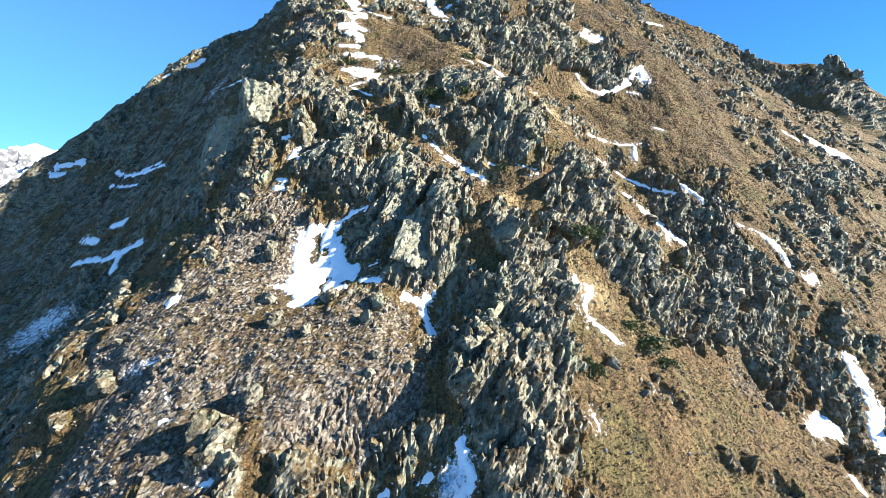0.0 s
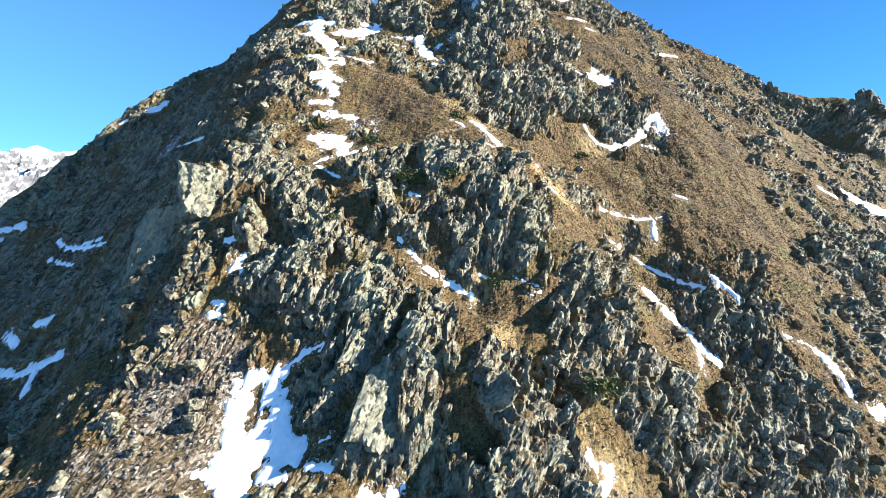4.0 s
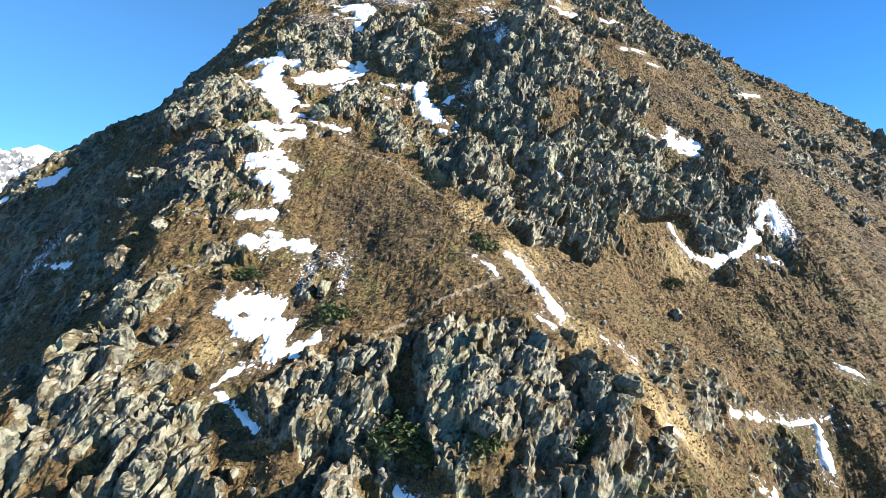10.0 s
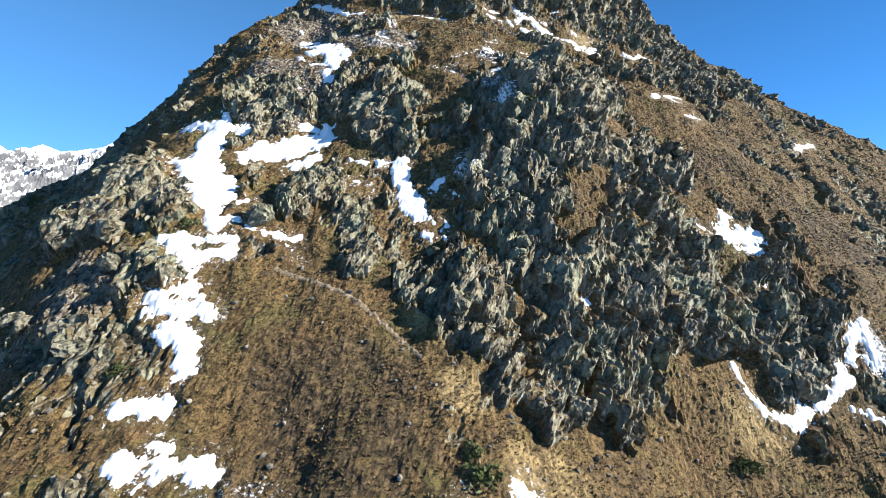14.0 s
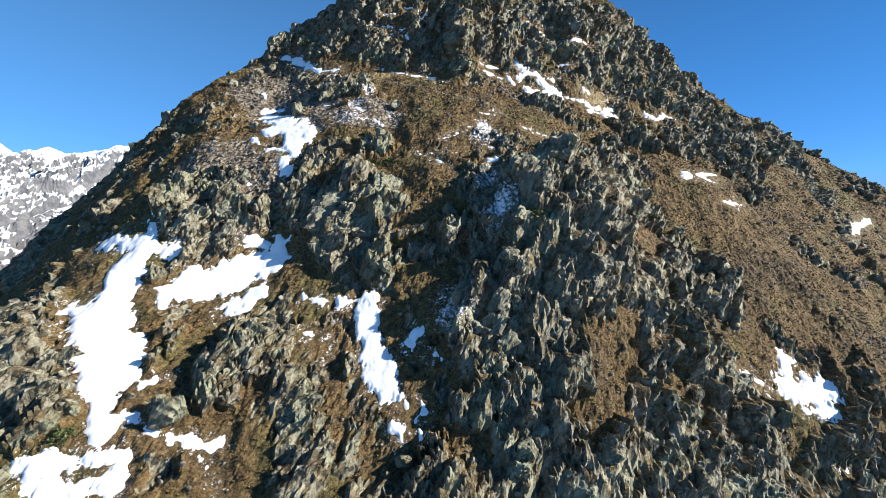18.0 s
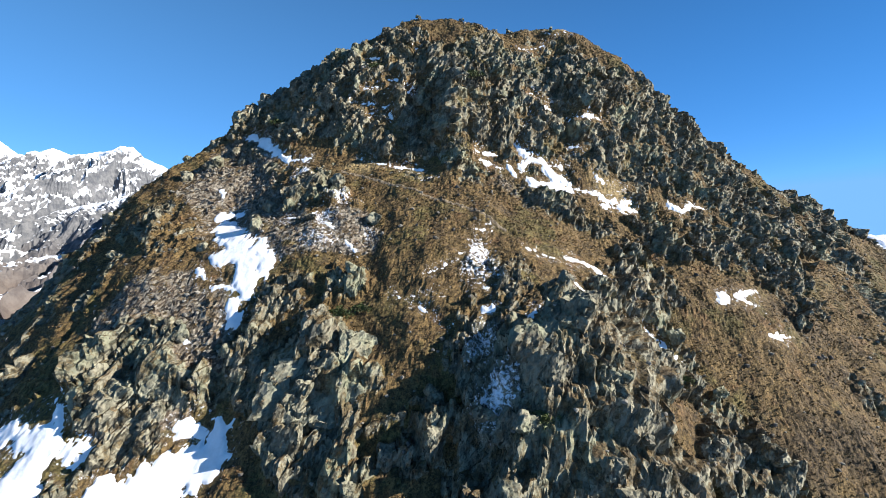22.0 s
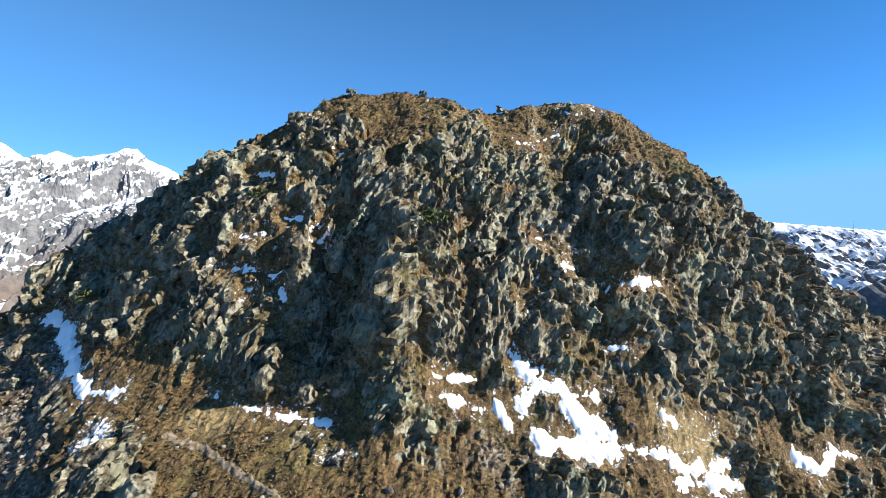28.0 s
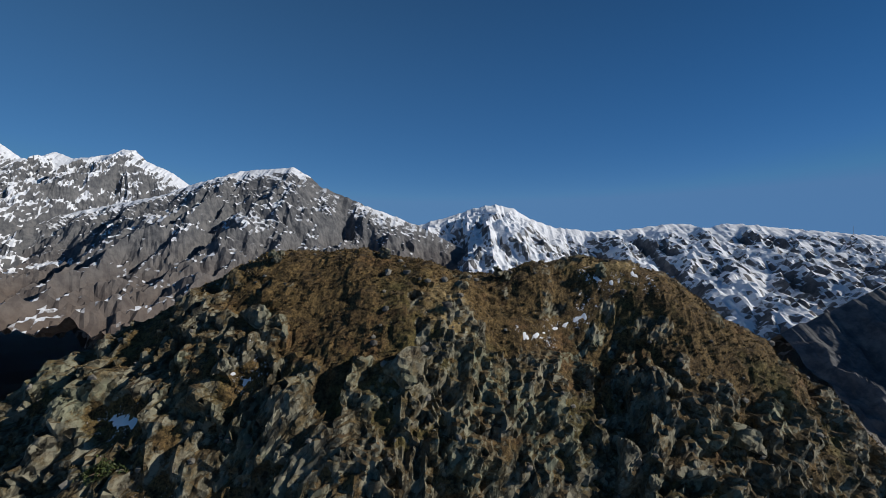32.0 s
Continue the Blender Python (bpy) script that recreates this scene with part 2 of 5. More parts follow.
def noise2(x, y, seed=0):
    """Gradient noise, about -1 to 1."""
    xi, yi = np.floor(x).astype(np.int64), np.floor(y).astype(np.int64)
    fx, fy = x - xi, y - yi
    u, v = fx * fx * fx * (fx * (fx * 6 - 15) + 10), fy * fy * fy * (fy * (fy * 6 - 15) + 10)
    out = 0
    for a, b, w in ((0, 0, (1 - u) * (1 - v)), (1, 0, u * (1 - v)), (0, 1, (1 - u) * v), (1, 1, u * v)):
        ang = hash2(xi + a, yi + b, seed) * 2 * np.pi
        out = out + w * (np.cos(ang) * (fx - a) + np.sin(ang) * (fy - b))
    return out * 1.5


def fbm(x, y, octaves=4, seed=0, gain=0.5):
    total, amp = 0, 1.0
    for n in range(octaves):
        total = total + amp * noise2(x, y, seed + 17 * n)
        x, y, amp = x * 2.03 + 5.7, y * 2.03 - 3.1, amp * gain
    return total


def blocks3(x, y, z, seed, tilt=1.0, groove=0.16):
    """Broken rock: every cell of space is a block with a reach and a slant of its own. Gives how far its face stands out."""
    xi, yi, zi = (np.floor(a).astype(np.int64) for a in (x, y, z))
    best, second, height = np.full(x.shape, 1e9), np.full(x.shape, 1e9), np.zeros(x.shape)
    for a in (-1, 0, 1):
        for b in (-1, 0, 1):
            for c in (-1, 0, 1):
                ci, cj = xi + a + 7919 * (zi + c), yi + b + 104729 * (zi + c)
                r = hash2(ci, cj, seed)
                r2, r3 = (r * 97.0) % 1.0, (r * 7919.0) % 1.0
                dx, dy = x - xi - a - 0.15 - 0.7 * r2, y - yi - b - 0.15 - 0.7 * r3
                dz = z - zi - c - 0.15 - 0.7 * ((r * 613.0) % 1.0)
                d = dx * dx + dy * dy + dz * dz
                h = r - 0.5 + tilt * (dx * ((r * 331.0) % 1.0 - 0.5) + dy * ((r * 1733.0) % 1.0 - 0.5) + dz * ((r * 59.0) % 1.0 - 0.5))
                near = d < best
                second = np.where(near, best, np.minimum(second, d))
                height, best = np.where(near, h, height), np.where(near, d, best)
    return height - groove * (1 - np.clip((np.sqrt(second) - np.sqrt(best)) / 0.16, 0, 1))


def step(a, b, x):
    t = np.clip((x - a) / (b - a), 0, 1)
    return t * t * (3 - 2 * t)


def spot(x, y, cx, cy, rx, ry):
    """1 in the middle of an oval, 0.37 at its rim."""
    return np.exp(-((x - cx) / rx) ** 2 - ((y - cy) / ry) ** 2)


def knots(x, text):
    """A smooth curve through pairs of numbers."""
    pairs = [tuple(map(float, p.split(","))) for p in text.split()]
    xs, ys = zip(*pairs)
    return sum(w * np.interp(x + o, xs, ys) for o, w in ((-3, 0.25), (0, 0.5), (3, 0.25)))


def crest_line(x):
    """How far north the crest runs."""
    return knots(x, "-400,20 -160,60 -110,78 -82,92 -56,112 -40,124 -32,129 -19,135 -8,136 4,137 18,137 30,139 38,142 45,144 54,143 70,136 88,131 102,127 130,115 400,20")


def face_height(x, y):
    """The smooth mountain without its rocks: a face that rises away from the valley, cut off by the crest."""
    rise = knots(x, "-400,-150 -160,-32 -110,-18 -82,-7 -56,8.5 -45,17 -34,26.5 -22,33 -10,34 4,34 14,31 24,25 34,22 48,16 60,9 75,3 95,-6 130,-18 400,-140")
    z = y + rise
    z = np.where(y < 40, 40 + rise + (y - 40) * 0.95, z)
    crest_y = crest_line(x)
    crest_z = knots(x, "-400,-150 -160,25 -110,64 -82,91 -56,124.5 -40,138.5 -32,149.5 -26,157.8 -19,165.6 -12,170.6 -9,172.3 -2,176.8 4,177.3 12,175.3 17,177.7 22,175.9 28,170.6 35,165 45,157 54,151.6 70,141 86,131 102,127.5 108,121 130,98 400,-120")
    d = crest_y - y
    z = z + np.clip(crest_z + 2.5 - crest_y - rise, 0, 20) * step(13, 2, d)
    for cx, cy, rx, ry, h in KNOLLS:
        z = z + h * spot(x, y, cx, cy, rx, ry)
    back = crest_z - 0.12 * (y - crest_y) - 0.75 * np.maximum(y - crest_y - 5, 0)
    k = 1.2
    return np.minimum(z, back) - k * np.log1p(np.exp(-np.abs(z - back) / k))


def spots(*texts):
    """Ovals on the map: middle, radii and strength of each."""
    return [tuple(map(float, p.split(","))) for text in texts for p in text.split()]


# bulges and hollows of the face, in metres
KNOLLS = spots(
    "-5,30.5,6,4,-2.5",
    "0.5,128.5,2.5,4,-2 4.8,127,1.6,4,1.4 17.2,130,1.6,4,-1.6 20,130.5,1.6,3.5,1.2 27,129,2.5,4,-1",
    "15.5,104,4,5,1.6 6,104,4,5,-2.6",
    "9,63,12,7,2.5 -23,66,9,7,3.1 -29,92,8,7,3.3 10,104,6,7,3.7 24,126,10,6,1.2 -32,128,7,6,3.6 45,100,12,10,1.2 -36,41,8,5,2 -51,100,9,7,3 16.5,106.4,5,4,3.2",
    "31,118,6,5,1.5 10.5,102,4,4,1 5.3,126,2.2,3,2.6 -26,64.5,3.2,3,2",
    "18,86,20,8,-7.5 28,69,9,7,-6 -13,48,10,7,-4.7 39,48,14,9,-6.2 13,46,10,6,-2.4 -56,83,13,11,-2 -36,85,7,6,-0.8 -1,97,9,7,-3.8 33,94,8,7,-3.8 -14,101,8,6,-2.8",
    "-9,79,8,7,-2 5,123,28,4.5,-1.9 2,134,9,5,-1.7 18,134,8,5,-6 -20,128,8,4,-2.8 88,125,10,6,-8.3 -5,108,8,5,-1 -40,62,10,12,-6 -3,31,5,5,-4 31.5,62,6,5,-2.8",
    "0,43,5,4,-4.5 4.5,56.5,5,3,-3.4 30,77,7,5,-2.4 -17,119.5,5,4,-2.5 16.5,136.5,4,2,-2 -9.7,90.7,5,4,-1.4 -11.4,105,4,3,-1.6 24,73,5,4,-1.6 -58,71,9,8,-2",
)
# loose stones
SCREES = spots(
    "-19.1,37.1,10.6,4.5,0.95 -9,38.1,5.8,3,0.9 -23.1,54.2,3.9,2.7,0.7 30,48.1,3.4,2.9,0.6 -25.1,85.2,5.4,4.6,0.8 -24.1,91.2,4.2,3.2,0.7 -17.2,122.2,4.4,4.6,0.95 12,123,3.2,1.5,0.7 -20,122.6,3.9,3.3,0.8 24,100,4,2.7,0.5",
    "-21.1,56.2,3.8,3.2,0.6 -18.1,109.2,6.2,4.5,0.6 -20,50.1,7.1,4,0.85",
)
# dark low heath; ovals west of x = -40 also paint in the left flank's shade
HEATHS_AND_SHADE = spots(
    "45,105,10,7,0.8 38,119,7,4,0.7 53,95,8,6,0.65 62,112,10,8,0.75 46,80,9,6,0.5 30,83,6,4,0.35",
    "-5,82,5.6,5.2,1 4,73.2,3.2,1.5,0.8 -4,81,6.3,6.3,0.9 34.1,110.1,6.1,4.3,0.6 13,97.9,4.5,3.9,0.6 10,119.1,4.6,1.3,0.6 4,132.2,3,2.1,0.5 7,51.3,4.3,3.1,0.4 -51,86,17,10.5,1 -41.6,91.6,11.7,6.4,0.9",
    "29,107.1,6.1,3.9,0.75 21.5,106.8,4.2,2.7,0.6 40,116,5.4,3.1,0.7 64.1,135.1,15.6,5.3,0.6",
)
# thin wind-blown snow between the stones
DUSTS = spots(
    "-49.1,58.1,7.6,5.3,0.6 1,32,2.3,2,0.7 -24.1,38.1,4.6,1.2,0.55 -61.9,76,7.9,4.5,0.4 -42.9,89.9,6.6,4.5,0.5 -10,76.2,1.7,4.6,0.5 -8.1,77.2,2.9,2.5,0.5 40,95,2.7,3.6,0.6 8,103.7,2.6,2.3,0.6 7,112.1,3.8,2.3,0.55",
    "-7.1,114.2,3.9,1.9,0.5 4,99.2,3.1,2.6,0.55 -11.2,122.5,2.1,1.5,0.6 -6,118.1,3,1.3,0.55 2,122,2.8,0.9,0.5 40,131.1,2.6,2.2,0.4 -0,129.1,1.6,0.8,0.5 79,97,9.1,3.9,0.5 -41.9,88.9,9.7,2.8,0.4 -7.1,116.2,3.1,2.3,0.5",
    "7,113.1,2,3.8,0.58 7,106.9,2.4,2,0.55 -7,75.2,1,4,0.52 -3,115.1,1.7,2.2,0.45",
)
# pale straw grass
STRAWS = spots(
    "3,83.1,2,1.9,1 7,78.1,2,2,1 10,72,2,1.7,1 14.1,69.2,1.8,1.6,1 16.1,69.2,1.6,1.5,1 -14,69.1,2.4,1.4,0.8 15.1,47.2,2.2,1.9,1 13,49.1,1.8,1.5,0.8 19,45.1,3.3,1.8,0.7 -0,87.2,1.6,1.5,0.8",
    "9,79.1,1.7,1.8,0.8 17,122.1,5.9,1.7,0.7 -5,123.1,2.9,0.9,0.8 22.1,126.2,3.5,1.3,0.8 9,135.2,1.4,1.4,1 5,139,2.7,0.7,0.9 18.2,138.7,2.5,0.8,0.8 9,81.1,2.2,1.6,0.8 7,80.1,1.8,1.8,1 9.1,69.2,1.7,1.4,1",
    "14.1,70.2,2,1.5,1 17.1,70.4,1.8,2,1 -5,60.2,1.1,1.2,0.9 5.2,56.8,1.6,1.3,1 7.1,52.5,1.5,1.3,1 9,51,1.5,1.3,0.9 26,90,4.8,2,0.7 32.3,85.4,4.6,2,0.6",
)
# ribs and walls of bare rock: middle line on the map, width
RIBS = [
    ("8.2,94.4 9.4,92.6", 3.6),
    ("12.8,99.2 19.4,102.6", 3.9),
    ("23.5,106.4 23.4,100.8 25.9,99.5", 3.9),
    ("7.8,98.8 11.6,96", 3.5),
    ("10.8,92.1 16.8,93.5 23.3,94.8", 4.9),
    ("-11.2,95.3 -9.5,97.3", 3.6),
    ("-5.5,92.3 -5.3,90.5", 2.4),
    ("-21.7,93.8 -19.6,91.5", 2.9),
    ("-20,87.4 -17.4,87", 3.0),
    ("-30,98.6 -22.6,93", 3.8),
    ("-17.3,66 -13.9,65.7", 3.5),
    ("-8.1,66.8 -4.1,66.6", 4.0),
    ("1.2,68.4 1.8,64.9", 3.5),
    ("4.4,66.4 6.1,64.7", 3.7),
    ("9,67.5 8.1,65.4", 2.9),
    ("-24.6,93.6", 5.9),
    ("22.5,94.8 26.9,95.9", 6.6),
    ("31.2,93.8 30.8,95.6", 6.0),
    ("-20.4,73 -20.7,71", 2.8),
    ("6.9,48.9 9,46.9 7.1,43.1", 5.4),
    ("18.7,54.7 22.1,53.4 22.5,49.6", 6.6),
    ("36.2,63.2 38,60 40.8,57.2", 4.6),
    ("13.1,54.8 13.5,51.9", 3.9),
    ("28.4,53.9 34.6,53.4", 6.8),
    ("-12.2,61.8 -16.2,66.4", 4.2),
    ("-15.7,57.2 -10.5,55.2", 3.6),
    ("-8.5,49.8 -5.2,51.6 -2.9,54.6", 3.8),
    ("-3.5,46.5 -0.8,48.5 1,52.3", 4.7),
    ("-16.4,56.6 -11.3,58.2", 3.6),
    ("6.8,49 8.8,47.2 5.5,39.6 3.7,35.8", 5.8),
    ("10.3,49.2 8.4,35.8 5.4,30.8", 4.9),
    ("3.5,44.9 2.1,37.6", 3),
    ("14.8,55.3 20.8,52 23.7,48.9", 5.3),
    ("34.1,67.3 35.1,58.2 34,52.1", 8.2),
    ("55.2,70.8 55.3,66.7", 6.3),
    ("41.6,52.3 43.1,48.2", 4.8),
    ("55.8,78.9 72,87.2", 6.3),
    ("-15.7,32.5 -14.4,30.5", 2.7),
    ("-33.6,65.3 -29,58.5", 4.8),
    ("-16.2,57.9 -13,55.8", 3.1),
    ("-18,60.4 -18,58.9", 2.4),
    ("-16.2,66.3 -12.5,60.5", 3.9),
    ("-21.4,67.8 -19.6,65.3", 3.9),
    ("-9.9,60.2 -11.7,56.4", 4.3),
    ("-4.2,55.9 -8.9,54.6", 3.2),
    ("-6.2,67.6 -3.8,68.6", 3.1),
    ("0.8,68.2 1.8,65.4", 4.4),
    ("5.4,68.2 4.5,63.9", 4.4),
    ("9.3,67.4 8.1,63.6", 3.4),
    ("-5.4,62.8 -4.1,60.5 -0.7,59", 2.6),
    ("3,60.8 2.6,60 5.7,58.7", 2.5),
    ("11.8,62.1 10.8,60 10.8,57.2", 3.5),
    ("8.4,60.3 5.7,58.5", 2.1),
    ("16.3,60.3 15.7,58", 2.8),
    ("31.5,72.3 33.1,70.5", 2.7),
    ("32.2,67.7 36.6,64.7", 5.3),
    ("3,91.4 5.2,88 5.4,85.2", 3.7),
    ("-0.9,89.8 1.6,88", 3.3),
    ("-6.5,94.5 -4.9,91", 3.1),
    ("8.2,93.5 9.5,91.9", 3.6),
    ("10.4,89.1 9.2,85", 4.1),
    ("14.6,90.4 14.7,87.8", 4),
    ("18.1,95.1 20.6,93.2", 5.1),
    ("25.5,97.1 26.7,95.1", 5),
    ("33.2,98.7 31.7,95.3 30.6,92.7", 5.9),
    ("36.6,96.9 32.6,94.3", 4.1),
    ("8,101.5 13.4,104.1 22.8,118", 6.7),
    ("5.3,96 6.6,99.1", 4.7),
    ("24.9,108.6 26.7,106.3", 4.5),
    ("-19.5,106.1 -16.4,104.9", 6.6),
    ("-5.5,107.1 -4.5,104", 5.6),
    ("-25.5,90.8 -27.3,90.5", 3.6),
    ("-18.1,87 -19.4,88.6", 3.1),
    ("-21.2,93.9 -21.1,90.8", 3.5),
    ("-17.8,131 -7.6,129.1 -0.7,127.3", 9.3),
    ("4.4,127.2 11.1,130 18.1,131.5", 10.6),
    ("24.9,131.7 36.2,133.9 41.7,131.3", 9.6),
    ("13.7,107.4 17.4,106.7 22.5,111.9", 4.6),
    ("10.6,103.8 10,102.2", 3.4),
    ("15.1,104.4 16.3,103.3", 3.7),
    ("-5.2,107 -4.6,105.2", 4.3),
    ("-9.2,120.7 -10.5,119.4", 3.5),
    ("24.7,125.3 26.6,122.7", 3.9),
    ("31.2,123.9 38.3,126.9 40.8,125.1", 3.6),
    ("13.9,123 16.7,122.3", 2.4),
    ("-18.6,104.7 -16.7,104.8", 4.9),
    ("3.3,103.7 2.6,103.1", 2.3),
    ("-10.8,107.5 -9.6,106.5", 2.8),
    ("52.2,137.7 50.2,132", 5.5),
    ("2.3,130.1 2.6,132", 1.7),
    ("5.9,127.7 5.1,126.8", 1.8),
    ("7.6,132.2 7.1,131.4", 1.7),
    ("19,134.4 18.8,132.3", 2.3),
    ("17.5,131 16.8,129.6", 1.5),
    ("21,132.7 21.3,131.1", 2.9),
    ("-2,133.1 -0.8,131.9", 2.6),
    ("10.7,131.5 10.4,130.7", 1.7),
    ("-6.4,128.1 -7.3,127", 2.6),
    ("-4.6,129.5 -4.5,129.8", 1.6),
    ("12.8,128.9 12.5,128.4", 1.6),
]
# grassy ramps and ledges between them
RAMPS = [
    ("-7.9,63.5 -1.7,57.9 4.1,52.8 8.8,50.5 12.1,49.2", 2.3),
    ("12.6,49 13.6,44.6 20,45.9 26.7,43.3 33.2,39.7", 6.7),
    ("11.7,36.6 12.8,33.8 19.3,34.5", 5.8),
    ("23.5,92.3 32.5,87.1 39.2,79.5 50.1,82", 10.3),
    ("45.2,96.8 47.3,85.8", 11.4),
    ("20.2,57.6 26.4,56 29.6,52.1 30.1,48.8", 2.9),
    ("42.1,57.4 40.7,62.8", 3.5),
    ("-13.2,67.3 -9.2,63.8 -4.8,59.7 -1.4,57.2 2.8,55.9 6.1,54.1", 2.4),
    ("-17.3,67.6 -13.2,64.5 -8.6,61.5", 2),
    ("-1,63.6 4,63.4", 1.8),
    ("11.7,57.5 7.5,55.7", 2.9),
    ("-12.1,74.4 -15,68.1", 3.5),
    ("7.3,81.6 10.8,72.5 16.2,68.4 21.4,68.6", 2.7),
    ("27.2,72.5 28,66.7 30.4,63.9", 3.2),
    ("26.3,83.8 31.4,80.5 34.7,75.4", 8.2),
    ("43.3,88.6 45.3,81.5", 8.8),
    ("-8.6,86.6 -5,82.3 -2.7,76", 9.6),
    ("-6.7,90.2 -1.5,86.2 2,83.7 5.2,82.9", 2.2),
    ("27.3,121.6 32.2,114 40.6,109.5 43.7,101.9", 6.1),
    ("9.9,79.7 19.1,85.5 30.1,89.2", 6.5),
    ("4.2,85.5 5.8,81.4 7.2,76.9", 2),
    ("-13.8,82.8 -12,80.5 -12,78.9 -13.4,75.4", 3.7),
    ("-11.8,114.4 -1.1,113.8 9.8,116.7", 4.3),
    ("-22.1,97.9 -27.4,103.4", 2.8),
    ("-9.6,90.2 -12.1,91.9", 2.1),
    ("-4.8,121.6 4.6,116.9 9.7,116 18.1,119 25.6,117.8 35.2,116.8", 4),
    ("-0.5,115.4 3.6,113.5", 4.5),
    ("25.8,113 30,108.9", 6.6),
    ("-2.3,109.2 0.5,107.7", 2.6),
    ("16.9,126.2 23.3,126.8", 2.7),
    ("10.5,105.6 11.4,104.3", 1.2),
    ("-1.6,136.2 2,135.6", 1.1),
    ("4.9,136.5 8.7,137.2", 1.4),
    ("12,136 11.5,133.4 12.6,132.6", 1.7),
    ("15,134.3 13.5,132.9", 1.9),
    ("17.8,138.1 21.7,137.2", 1.9),
    ("22.1,136.7 24.6,135.7", 2.3),
    ("8.3,129.6 10.3,129.1", 1.4),
    ("15.3,129 16.6,128.3", 2),
    ("6.6,130.1 8,130.4", 1),
    ("-5.3,130.8 -3.9,130.9", 1.3),
    ("-4.5,128.5 -3.3,128.3", 1.2),
    ("4.8,128.4 3.7,128.9", 1.1),
]
# slopes of broken stone
RUBBLE = [
    ("-25.9,40.6 -20.2,44.2 -17.8,49.2", 8.9),
    ("-18.3,35.3 -12.9,38.1 -6.2,39.1", 6.8),
    ("-11.6,34.3 -6.7,34.6 -2.8,36.6", 3.6),
    ("-23.4,33.5 -16.6,32", 5.9),
    ("-19.4,126.8 -20.6,122.6 -12,116", 7.1),
    ("-19.7,109.3 -16.1,107.1 -17.5,106", 7.6),
    ("-8.4,114.6 -5.6,115.5 -3.3,114.5", 3.6),
]
